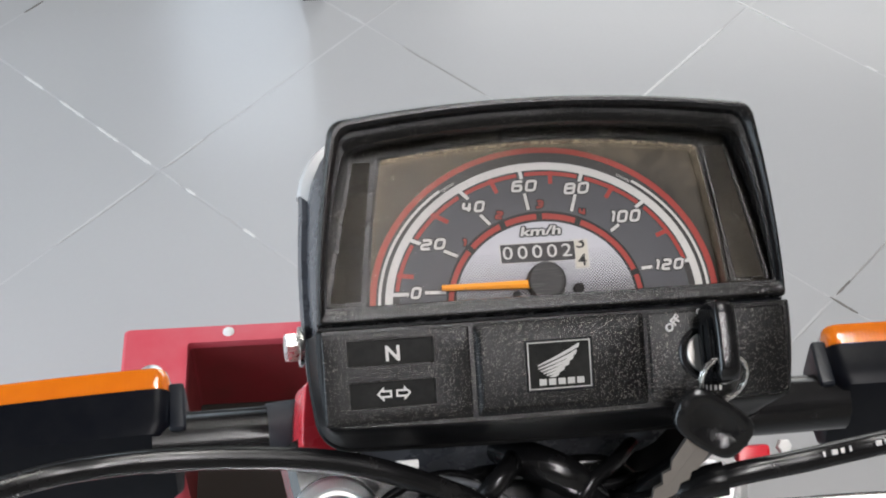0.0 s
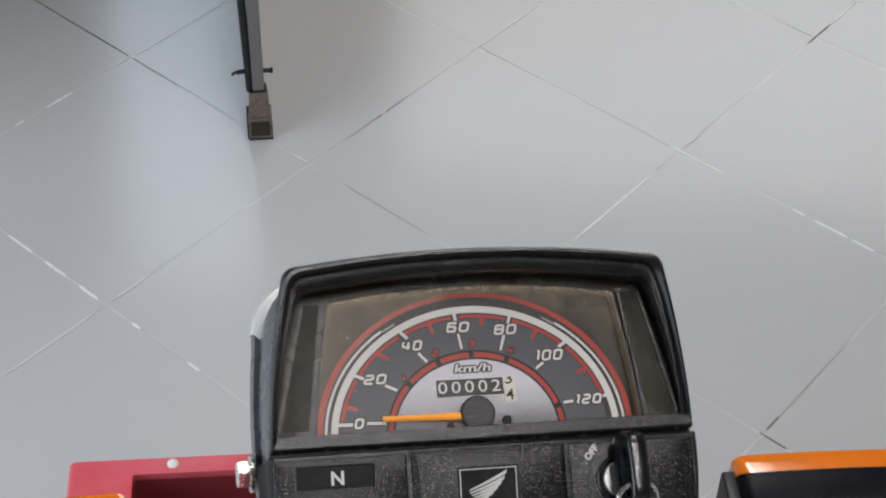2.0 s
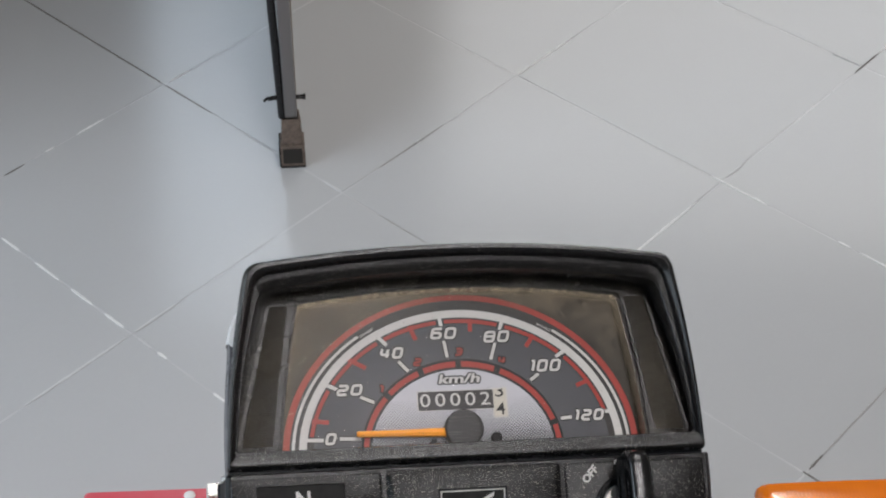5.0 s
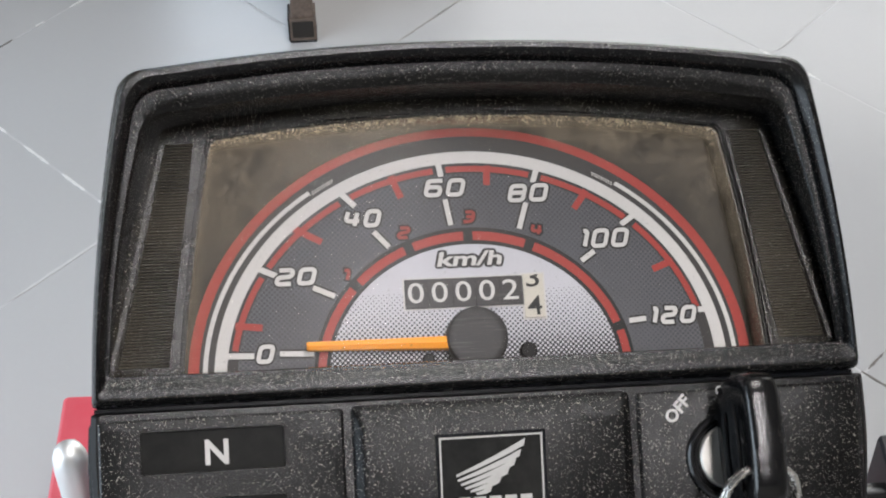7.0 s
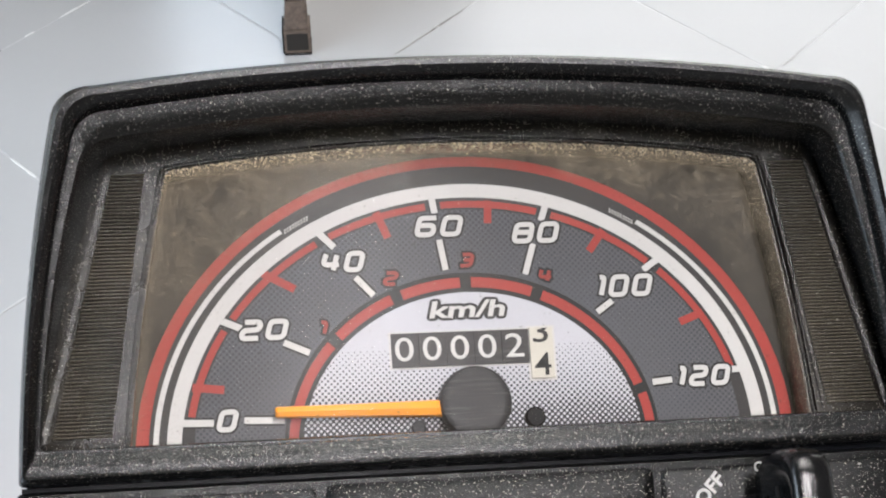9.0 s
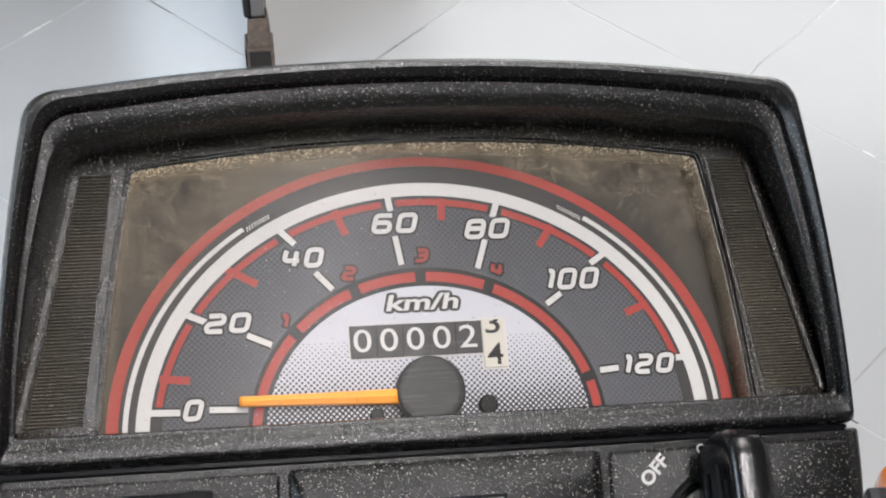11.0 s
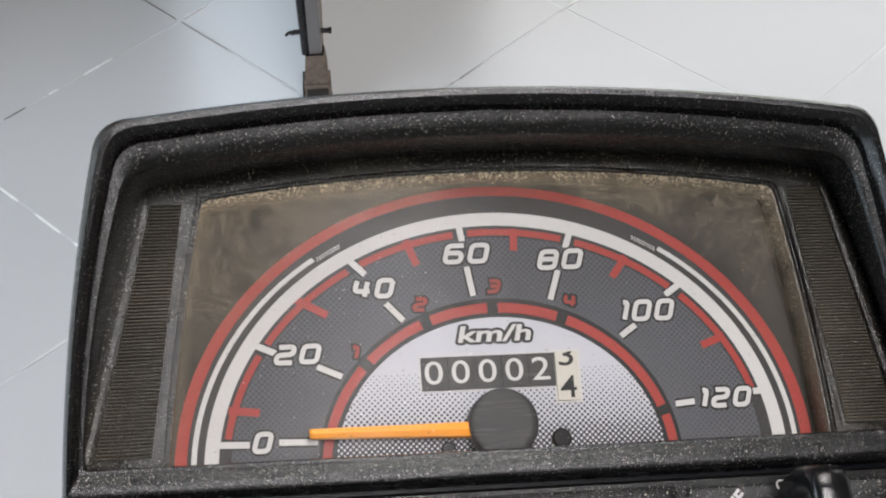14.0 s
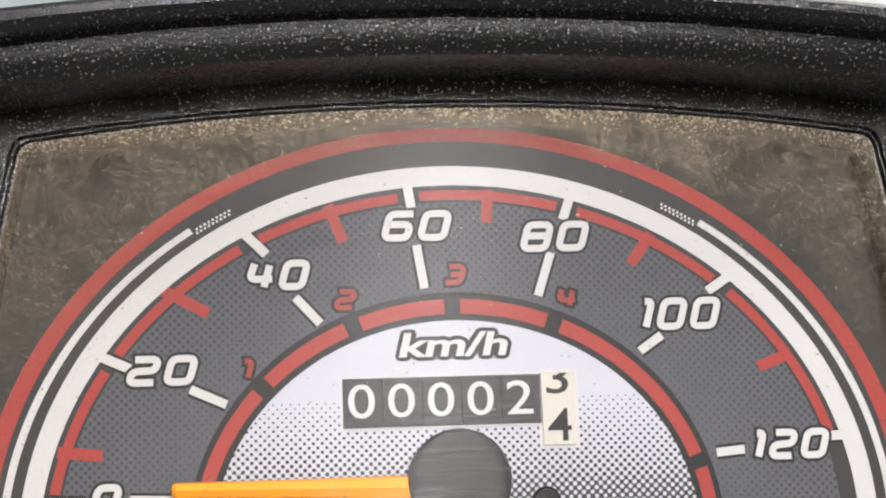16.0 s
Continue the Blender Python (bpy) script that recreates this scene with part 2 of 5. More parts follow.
    n.put(wiped.inputs["Height"], n.noise(650, 3.0, 0.6, n.scaled(0.12, 2.4, 1.0)))
    wiped.inputs["Strength"].default_value, wiped.inputs["Distance"].default_value = 0.5, 0.0002
    n.put(gloss.inputs["Normal"], wiped.outputs[0])
    m1 = n.t.nodes.new("ShaderNodeMixShader")
    m2 = n.t.nodes.new("ShaderNodeMixShader")
    n.put(m1.inputs[0], n.math("MULTIPLY", fres.outputs[0], 0.085))
    n.put(m1.inputs[1], clear.outputs[0])
    n.put(m1.inputs[2], gloss.outputs[0])
    n.put(m2.inputs[0], film)
    n.put(m2.inputs[1], m1.outputs[0])
    n.put(m2.inputs[2], dusty.outputs[0])
    n.put(n.out.inputs["Surface"], m2.outputs[0])
    return n.mat


def amber_lens():
    n = Nodes("amber_acrylic")
    x, y, z = n.split()
    rib = n.math("SINE", n.math("MULTIPLY", x, 4200.0))
    depth = n.noise(60, 3.0)
    n.set(Base_Color=n.mix(n.math("MULTIPLY", depth, 0.6), (0.72, 0.185, 0.006), (0.48, 0.085, 0.003)), Roughness=0.16)
    n.bsdf.inputs["Coat Weight"].default_value = 1.0
    n.bsdf.inputs["Coat Roughness"].default_value = 0.06
    n.bump(rib, 0.05, 0.0004)
    return n.mat


def tile_glaze():
    n = Nodes("glazed_floor_tile")
    co = n.world_co()
    cloud = n.noise(2.2, 5.0, 0.6, co)
    grain = n.noise(160, 3.0, 0.6, co)
    smear = n.ramp(n.noise(7, 5.0, 0.65, co, 0.8), (0.45, 0.0), (0.75, 1.0))
    shade = n.mix(n.math("MULTIPLY", n.random(), 0.25), (0.545, 0.55, 0.56), (0.505, 0.51, 0.515))
    col = n.mix(n.math("MULTIPLY", cloud, 0.25), shade, (0.44, 0.435, 0.43))
    col = n.mix(n.math("MULTIPLY", grain, 0.10), col, (0.36, 0.35, 0.33))
    n.set(Base_Color=col, Roughness=n.math("MULTIPLY_ADD", cloud, 0.06, 0.14))
    n.bump(n.noise(5, 2.0, 0.5, co), 0.05, 0.01)
    return n.mat


def grout():
    n = Nodes("cement_grout")
    co = n.world_co()
    a = n.noise(5.5, 3.0, 0.6, co)
    col = n.ramp(a, (0.28, (0.47, 0.47, 0.47)), (0.45, (0.52, 0.52, 0.525)), (0.60, (0.54, 0.54, 0.545)), (0.72, (0.62, 0.62, 0.62)))
    n.set(Base_Color=col, Roughness=0.28)
    n.bump(n.noise(300, 3.0, 0.6, co), 0.1, 0.0005)
    return n.mat


def plaster(name, base):
    n = Nodes(name)
    co = n.world_co()
    a = n.noise(1.3, 5.0, 0.6, co)
    n.set(Base_Color=n.mix(n.math("MULTIPLY", a, 0.25), base, tuple(0.8 * v for v in base)), Roughness=0.85)
    n.bump(n.noise(120, 3.0, 0.6, co), 0.15, 0.002)
    return n.mat


def rusty():
    n = Nodes("rusty_steel_sleeve")
    a = n.ramp(n.noise(70, 5.0, 0.65), (0.35, 0.0), (0.7, 1.0))
    n.set(Base_Color=n.mix(a, (0.10, 0.075, 0.06), (0.20, 0.15, 0.12)), Roughness=0.7, Metallic=0.2)
    n.bump(n.noise(400, 3.0), 0.3, 0.0008)
    return n.mat


def silver_paint():
    n = Nodes("silver_badge_paint")
    s = n.noise(700, 3.0)
    n.set(Base_Color=n.mix(n.math("MULTIPLY", s, 0.4), (0.40, 0.395, 0.38), (0.18, 0.175, 0.17)), Metallic=0.2, Roughness=0.42)
    return n.mat


def glow(name, color, strength):
    n = Nodes(name)
    n.set(Base_Color=(0.9, 0.9, 0.9), Emission_Color=color, Emission_Strength=strength)
    return n.mat


DUST = (0.42, 0.37, 0.29)
M = {
    "case": grained_plastic("black_grained_plastic", (0.0032, 0.0032, 0.0037), DUST, 0.004, 0.17, 1.3, 0.34, 0.36),
    "panel": grained_plastic("black_panel_plastic", (0.0038, 0.0038, 0.0043), DUST, 0.005, 0.20, 1.9, 0.66, 0.28),
    "chin": smooth_plastic("black_chin_plastic", (0.004, 0.004, 0.0045), 0.42, 0.02, 0.12),
    "key_plastic": worn_key(),
    "bezel": grained_plastic("dusty_bezel_plastic", (0.0042, 0.0040, 0.0036), (0.40, 0.32, 0.21), 0.055, 0.18, 1.9, 0.46, 0.44),
    "ribs": grained_plastic("dusty_rib_plastic", (0.007, 0.006, 0.005), (0.46, 0.38, 0.25), 0.19, 0.42, 2.6, 0.50, 0.20),
    "side": smooth_plastic("black_side_plastic", (0.008, 0.008, 0.009), 0.24, 0.03, 0.35),
    "black": smooth_plastic("black_gloss_plastic", (0.005, 0.005, 0.0055), 0.20, 0.01, 0.4),
    "satin": smooth_plastic("black_satin_plastic", (0.0035, 0.0042, 0.0065), 0.30, 0.01, 0.07),
    "rubber": smooth_plastic("black_rubber", (0.005, 0.005, 0.0055), 0.22, 0.01, 0.35),
    "loom": smooth_plastic("grey_wire_sleeve", (0.085, 0.085, 0.088), 0.30, 0.05, 0.5),
    "collar": smooth_plastic("grey_rubber_collar", (0.045, 0.050, 0.060), 0.5),
    "bracket": smooth_plastic("blue_black_plastic", (0.007, 0.009, 0.014), 0.36, 0.03, 0.3),
    "hub": scratched("scratched_hub_plastic", (0.026, 0.026, 0.028)),
    "drum": scratched("black_number_drum", (0.026, 0.025, 0.027)),
    "window": smooth_plastic("smoked_window", (0.0042, 0.0045, 0.0042), 0.35, 0.05, 0.08),
    "white_ink": print_ink("white_ink", (0.57, 0.555, 0.54)),
    "red_ink": print_ink("red_ink", (0.34, 0.047, 0.039)),
    "gear_ink": print_ink("dull_red_ink", (0.29, 0.050, 0.042)),
    "black_ink": print_ink("black_ink", (0.020, 0.020, 0.021)),
    "dark_ring": print_ink("dark_ring_ink", (0.040, 0.039, 0.040)),
    "cream": print_ink("cream_drum", (0.56, 0.53, 0.46)),
    "orange": print_ink("orange_needle", (0.92, 0.34, 0.020), (0.80, 0.25, 0.015), 0.35),
    "silver": silver_dial(),
    "grey": grey_dial(),
    "plate": dark_plate(),
    "lens": clear_lens(),
    "amber": amber_lens(),
    "chrome": metal("chrome", (0.86, 0.87, 0.88), 0.05),
    "shell": smooth_plastic("glossy_grey_shell", (0.075, 0.075, 0.084), 0.26, 0.05, 0.5),
    "zinc": metal("zinc_plated_steel", (0.74, 0.73, 0.70), 0.22),
    "plated": metal("satin_plated_steel", (0.92, 0.92, 0.92), 0.42, amount=0.05),
    "white_plastic": print_ink("white_plastic", (0.80, 0.80, 0.79), (0.70, 0.69, 0.66), 0.35),
    "ring_steel": metal("bright_ring_steel", (0.78, 0.76, 0.73), 0.20, amount=0.3),
    "nickel": metal("brushed_nickel", (0.40, 0.37, 0.34), 0.36, stretch=(1, 6, 1)),
    "steel": metal("dull_steel_tube", (0.26, 0.25, 0.25), 0.30),
    "red": paint("red_gloss_paint", (0.62, 0.020, 0.035), 0.22, (0.7, 0.15, 0.17)),
    "red_box": paint("faded_red_paint", (0.66, 0.085, 0.115), 0.38, (0.74, 0.26, 0.29), 0.45),
    # red darkened for the shade inside the box, blotched with brown
    "liner": paint("shaded_red_paint", (0.26, 0.028, 0.034), 0.5, (0.07, 0.04, 0.03), 0.6),
    "dark_brown": paint("dark_brown_coat", (0.018, 0.015, 0.012), 0.8, (0.04, 0.032, 0.026), 0.5),
    "tile": tile_glaze(),
    "grout": grout(),
    "grout_white": plaster("white_grout", (0.80, 0.80, 0.79)),
    "grout_pale": plaster("pale_grout", (0.60, 0.60, 0.60)),
    "grout_dark": plaster("dirty_grout", (0.22, 0.205, 0.19)),
    "grout_dull": plaster("grey_grout", (0.42, 0.41, 0.40)),
    "wall": plaster("warm_wall_plaster", (0.42, 0.39, 0.35)),
    "partition": plaster("brown_partition_board", (0.20, 0.165, 0.13)),
    "ceiling": plaster("dark_roof_lining", (0.10, 0.09, 0.08)),
    "lamp_white": paint("white_lamp_enamel", (0.75, 0.75, 0.74), 0.4, (0.7, 0.68, 0.6)),
    "rust": rusty(),
    "silver_paint": silver_paint(),
    "lock_metal": metal("worn_lock_metal", (0.62, 0.60, 0.57), 0.42, (0.3, 0.28, 0.25), 0.3),
    "tube": glow("lamp_tube", (1.0, 0.96, 0.90), 9.0),
}

# ---------------------------------------------------------------- mesh helpers
PLACE = {}


def part(name, bm, material, parent=None, label="", m=None, smooth=0.6):
    """Links a bmesh as one mesh object, placed by m in the world, under a thing or a part."""
    me = bpy.data.meshes.new(name)
    bmesh.ops.recalc_face_normals(bm, faces=bm.faces) if smooth is not None else None
    bm.to_mesh(me)
    bm.free()
    me.materials.append(material)
    if smooth:
        me.shade_smooth()
        me.set_sharp_from_angle(angle=smooth)
    ob = new(name, me)
    return hang(ob, parent, m, label)


def hang(ob, parent, m, label=""):
    m = m or Matrix()
    PLACE[ob] = m
    if parent is not None:
        ob.parent = parent
        ob.matrix_basis = PLACE[parent].inverted() @ m
    else:
        ob.matrix_basis = m
    return tagged(ob, label)


def base_empty(name, x, y, z, label, category, group=""):
    ob = new(name)
    ob.empty_display_size = 0.05
    return tagged(hang(ob, None, pose(x, y, z)), label, category, group)


def mm(bm):
    bmesh.ops.scale(bm, vec=(0.001, 0.001, 0.001), verts=bm.verts)
    return bm


def box(x0, x1, y0, y1, z0, z1, bevel=0.0, seg=2, taper=0.0):
    bm = bmesh.new()
    r = bmesh.ops.create_cube(bm, size=1.0)
    for v in r["verts"]:
        t = taper if v.co.z > 0 else 0.0
        v.co = ((x0 + t if v.co.x < 0 else x1 - t), (y0 + t if v.co.y < 0 else y1 - t), (z0 if v.co.z < 0 else z1))
    if bevel:
        bmesh.ops.bevel(bm, geom=bm.edges[:], offset=bevel, segments=seg, profile=0.6, affect="EDGES")
    return bm


def outline(corners, radii, bulges, k=6, e=12):
    """A closed outline with rounded corners and bowed edges; the number of points depends on k and e alone."""
    n = len(corners)
    P = [Vector(c) for c in corners]
    pts, ends = [], []
    for i in range(n):
        a, b, c = P[i - 1], P[i], P[(i + 1) % n]
        d0, d1 = (a - b).normalized(), (c - b).normalized()
        ends.append((b + d0 * radii[i], b, b + d1 * radii[i]))
    for i in range(n):
        s, b, t = ends[i]
        for j in range(k + 1):
            u = j / k
            pts.append((1 - u) ** 2 * s + 2 * u * (1 - u) * b + u * u * t)
        nxt = ends[(i + 1) % n][0]
        d = nxt - t
        out = Vector((-d.y, d.x)).normalized()
        for j in range(1, e):
            u = j / e
            pts.append(t + d * u + out * bulges[i] * 4 * u * (1 - u))
    return pts


def loft(bm, loops, close=True):
    rings = [[bm.verts.new(p) for p in loop] for loop in loops]
    n = len(rings[0])
    for a, b in zip(rings, rings[1:]):
        for i in range(n if close else n - 1):
            j = (i + 1) % n
            bm.faces.new((a[i], a[j], b[j], b[i]))
    return rings


def lift(pts, z):
    return [Vector((p.x, p.y, z(p.x, p.y) if callable(z) else z)) for p in pts]


def slab(pts, z0, z1, bevel=0.0):
    """A flat plate of the given outline, from z0 to z1, with a small bevel round its top."""
    bm = bmesh.new()
    c = sum((Vector((p[0], p[1])) for p in pts), Vector((0, 0))) / len(pts)
    ps = [Vector((p[0], p[1])) for p in pts]
    inner = [p + (c - p).normalized() * bevel for p in ps]
    loops = [lift(ps, z0), lift(ps, z1 - bevel)] + ([lift(inner, z1)] if bevel else [])
    if not bevel:
        loops[1] = lift(ps, z1)
    rings = loft(bm, loops)
    bm.faces.new(rings[-1])
    bm.faces.new(rings[0][::-1])
    return bm


def disc(cx, cy, r, z0, z1, bevel=0.3, seg=48):
    pts = [Vector((cx + r * math.cos(2 * math.pi * i / seg), cy + r * math.sin(2 * math.pi * i / seg))) for i in range(seg)]
    return slab(pts, z0, z1, bevel)


def turned(profile, seg=48):
    """A body turned about z from rows of (radius, z)."""
    bm = bmesh.new()
    loops = [[Vector((max(r, 1e-5) * math.cos(2 * math.pi * i / seg), max(r, 1e-5) * math.sin(2 * math.pi * i / seg), z)) for i in range(seg)] for r, z in profile]
    rings = loft(bm, loops)
    bm.faces.new(rings[0][::-1])
    bm.faces.new(rings[-1])
    return bm


def tube(points, radius, seg=14, steps=10, closed=False):
    """A round tube along a smooth line through the points."""
    P = [Vector(p) for p in points]
    n = len(P)
    line = []
    for i in range(n if closed else n - 1):
        p0, p1, p2, p3 = (P[(i + d) % n] if closed else P[min(max(i + d, 0), n - 1)] for d in (-1, 0, 1, 2))
        for j in range(steps):
            u = j / steps
            line.append(0.5 * ((2 * p1) + (p2 - p0) * u + (2 * p0 - 5 * p1 + 4 * p2 - p3) * u * u + (3 * p1 - p0 - 3 * p2 + p3) * u ** 3))
    if not closed:
        line.append(P[-1])
    bm = bmesh.new()
    side = None
    loops = []
    for i, p in enumerate(line):
        a = line[i - 1] if (closed or i) else p
        b = line[(i + 1) % len(line)] if (closed or i + 1 < len(line)) else p
        d = (b - a).normalized()
        if side is None:
            side = d.orthogonal().normalized()
        side = (side - d * side.dot(d)).normalized()
        up = d.cross(side)
        r = radius(i / (len(line) - 1)) if callable(radius) else radius
        loops.append([p + r * (math.cos(2 * math.pi * q / seg) * side + math.sin(2 * math.pi * q / seg) * up) for q in range(seg)])
    if closed:
        loops.append(loops[0])
    rings = loft(bm, loops)
    if closed:
        bmesh.ops.remove_doubles(bm, verts=bm.verts, dist=1e-4)
    else:
        bm.faces.new(rings[0][::-1])
        bm.faces.new(rings[-1])
    return bm


def merge(*bms):
    out = bmesh.new()
    for b in bms:
        me = bpy.data.meshes.new("tmp")
        b.to_mesh(me)
        b.free()
        out.from_mesh(me)
        bpy.data.meshes.remove(me)
    return out


def moved(bm, m):
    bmesh.ops.transform(bm, matrix=m, verts=bm.verts)
    return bm


def band(a0, b0, a1, b1, th0, th1, z0, z1, cy, step=2.0):
    """A printed arc between two ellipses about (0, cy), angles in degrees from +x."""
    n = max(2, int(abs(th1 - th0) / step))
    bm = bmesh.new()
    rows = []
    for i in range(n + 1):
        t = radians(th0 + (th1 - th0) * i / n)
        c, s = math.cos(t), math.sin(t)
        rows.append([Vector((a0 * c, cy + b0 * s, z0)), Vector((a0 * c, cy + b0 * s, z1)), Vector((a1 * c, cy + b1 * s, z1)), Vector((a1 * c, cy + b1 * s, z0))])
    vs = [[bm.verts.new(p) for p in r] for r in rows]
    for a, b in zip(vs, vs[1:]):
        for j in range(4):
            k = (j + 1) % 4
            bm.faces.new((a[j], a[k], b[k], b[j]))
    bm.faces.new(vs[0][::-1])
    bm.faces.new(vs[-1])
    return bm


def stroke(x0, y0, x1, y1, w, z0, z1):
    """A straight printed bar from one point to another."""
    a, b = Vector((x0, y0)), Vector((x1, y1))
    d = (b - a).normalized()
    s = Vector((-d.y, d.x)) * w / 2
    return slab([a - s, b - s, b + s, a + s], z0, z1)


def hollow(pts, w, thick):
    """A flat band of the width w along the inside of a closed outline."""
    P = [Vector(p) for p in pts]
    n = len(P)
    turn = 1 if sum(P[i].x * P[(i + 1) % n].y - P[(i + 1) % n].x * P[i].y for i in range(n)) > 0 else -1
    inner = []
    for i in range(n):
        d0, d1 = (P[i] - P[i - 1]).normalized(), (P[(i + 1) % n] - P[i]).normalized()
        n0, n1 = Vector((-d0.y, d0.x)) * turn, Vector((-d1.y, d1.x)) * turn
        inner.append(P[i] + (n0 + n1) * (w / (1 + n0.dot(n1))))
    bm = bmesh.new()
    loft(bm, [lift(P, 0), lift(P, thick), lift(inner, thick), lift(inner, 0)])
    return bm


def lettering(text, x0, x1, y0, y1, z, shear=0.0, weight=0.0, thick=0.06):
    """Built-in lettering stretched to fill a box, leaning by shear."""
    cu = bpy.data.curves.new("lettering", "FONT")
    cu.body, cu.size, cu.offset, cu.resolution_u = text, 10.0, weight, 6
    ob = bpy.data.objects.new("lettering", cu)
    scene.collection.objects.link(ob)
    dg = bpy.context.evaluated_depsgraph_get()
    me = bpy.data.meshes.new_from_object(ob.evaluated_get(dg))
    bpy.data.objects.remove(ob)
    bpy.data.curves.remove(cu)
    bm = bmesh.new()
    bm.from_mesh(me)
    bpy.data.meshes.remove(me)
    xs, ys = [v.co.x for v in bm.verts], [v.co.y for v in bm.verts]
    ax, ay, bx, by = min(xs), min(ys), max(xs), max(ys)
    lean = shear * (y1 - y0)
    for v in bm.verts:
        u, w = (v.co.x - ax) / (bx - ax), (v.co.y - ay) / (by - ay)
        v.co = (x0 + u * (x1 - x0 - lean) + lean * w, y0 + w * (y1 - y0), z)
    r = bmesh.ops.extrude_face_region(bm, geom=bm.faces[:])
    for v in [g for g in r["geom"] if isinstance(g, bmesh.types.BMVert)]:
        v.co.z += thick
    return bm


# ---------------------------------------------------------------- room
x0, x1, y0, y1, H = ROOM


def slab_wall(name, a, b, label):
    bm = bmesh.new()
    r = bmesh.ops.create_cube(bm, size=1.0)
    for v in r["verts"]:
        v.co = [(a[i] if v.co[i] < 0 else b[i]) for i in range(3)]
    return tagged(part(name, bm, M["wall"], None, label, smooth=0.3), kind="structure")


TH = 0.15


def wall_with_openings(name, length, openings, m, label):
    """A wall along x, with openings of (from, to, foot, top) in the order of x."""
    bits, at = [], 0.0
    for a, b, foot, top in openings:
        bits += [box(at, a, 0, TH, 0, H), box(a, b, 0, TH, top, H)]
        if foot > 0:
            bits.append(box(a, b, 0, TH, 0, foot))
        at = b
    bm = merge(*bits, box(at, length, 0, TH, 0, H))
    bmesh.ops.remove_doubles(bm, verts=bm.verts, dist=1e-5)
    return tagged(part(name, bm, M["wall"], None, label, m, smooth=0.3), kind="structure")


wall_with_openings("wall_north", x1 - x0, [(2.55, 3.05, 1.3, 2.7), (3.6, 6.2, 0.5, 2.5)], pose(x0, y1, 0), "beige plastered wall with a wide and a narrow window opening")
slab_wall("wall_south", (x0, y0 - TH, 0), (x1, y0, H), "plain beige plastered back wall")
wall_with_openings("wall_west", y1 - y0 + 2 * TH, [(3.05, 6.45, 0, 2.6)], pose(x0 - TH, y1 + TH, 0, 0, 0, -90) @ pose(0, 0, 0), "beige plastered wall with a wide shop opening")
slab_wall("wall_east", (x1, y0 - TH, 0), (x1 + TH, y1 + TH, H), "plain beige plastered side wall")
tagged(part("ceiling", box(x0 - TH, x1 + TH, y0 - TH, y1 + TH, H, H + 0.12), M["ceiling"], None, "dark roof lining over the room", smooth=0.3), kind="structure")

# two unseen walls, added to keep side daylight off the far left floor
slab_wall("shading_wall_return", (x0, -0.90, 0), (-0.75, -0.75, H), "unseen plain beige return wall added to block side daylight")
slab_wall("shading_wall_inner", (-0.75 - TH, -0.75, 0), (-0.75, y1, H), "unseen plain beige inner wall added to block side daylight")

# thin partition, unseen, assumed from the floor's shade: from post to north wall
pa, pb = Vector((0.2065, -0.752)), Vector((0.069, 1.999))
pd = (pb - pa).normalized()
pm = Matrix.Translation((pa.x, pa.y, 0)) @ Matrix.Rotation(math.atan2(pd.y, pd.x), 4, "Z")
tagged(part("wall_partition", box(0, (pb - pa).length, -0.009, 0.009, 0, 2.2), M["partition"], None, "unseen thin brown partition running back from the post", pm, smooth=0.3), kind="structure")

tube_lamp = base_empty("tube_lamp", 0.78, -3.10, H, "unseen white ceiling tube lamp, switched on", "ceiling lamp", "ceiling lamps")
part("housing", box(0.72, 0.84, -3.73, -2.47, H - 0.05, H - 0.001, 0.01), M["lamp_white"], tube_lamp, "white metal lamp housing")
for x in (0.75, 0.81):
    part("tube", tube([(x, -3.69, H - 0.068), (x, -2.51, H - 0.068)], 0.013, 14, 2), M["tube"], tube_lamp, "glowing white tube")
# this copy is an added helper lamp, not a known fixture
copy_thing(tube_lamp, pose(0.70, -1.38, H))

# ---------------------------------------------------------------- stand post on the floor
post = base_empty("stand_post", 0.2065, -0.772, 0.0, "grey steel tube post in a rusty square foot on the tiles", "post")
PM = pose(0.2065, -0.772, 0.0, 0, 0, 2)


def tube_square(w, z0, z1, r, wall=0.003, lean=0.0):
    bm = bmesh.new()
    o = outline([(-w, w), (w, w), (w, -w), (-w, -w)], [r] * 4, [0] * 4, 4, 2)
    i = outline([(-w + wall, w - wall), (w - wall, w - wall), (w - wall, -w + wall), (-w + wall, -w + wall)], [r * 0.6] * 4, [0] * 4, 4, 2)
    rings = loft(bm, [lift(i, z0), lift(o, z0), lift(o, z1), lift(i, z1), lift(i, z0)])
    bmesh.ops.remove_doubles(bm, verts=bm.verts, dist=1e-6)
    return bm


def sleeve_loop(w, r=0.002):
    return outline([(-w, w), (w, w), (w, -w), (-w, -w)], [r] * 4, [0] * 4, 4, 2)


part("foot", box(-0.0180, 0.0180, -0.0180, 0.0180, 0.0035, 0.0405, 0.0012, 2), M["rust"], post, "rusty square steel foot", PM)
part("face_plate", box(-0.0145, 0.0145, -0.0186, -0.0175, 0.0085, 0.0360, 0.0008, 1), M["dark_brown"], post, "dark brown plate on the face of the foot", PM)
# thin black layer that draws the dark line along the foot's bottom
part("pad", box(-0.0185, 0.0185, -0.0190, 0.0185, 0.0, 0.0035, 0.001, 1), M["rubber"], post, "thin black layer under the foot", PM)
part("side_plate", box(-0.0202, -0.0181, -0.0185, 0.0185, 0.0035, 0.0400, 0.0006, 1), M["rubber"], post, "black side plate", PM)
bm = bmesh.new()
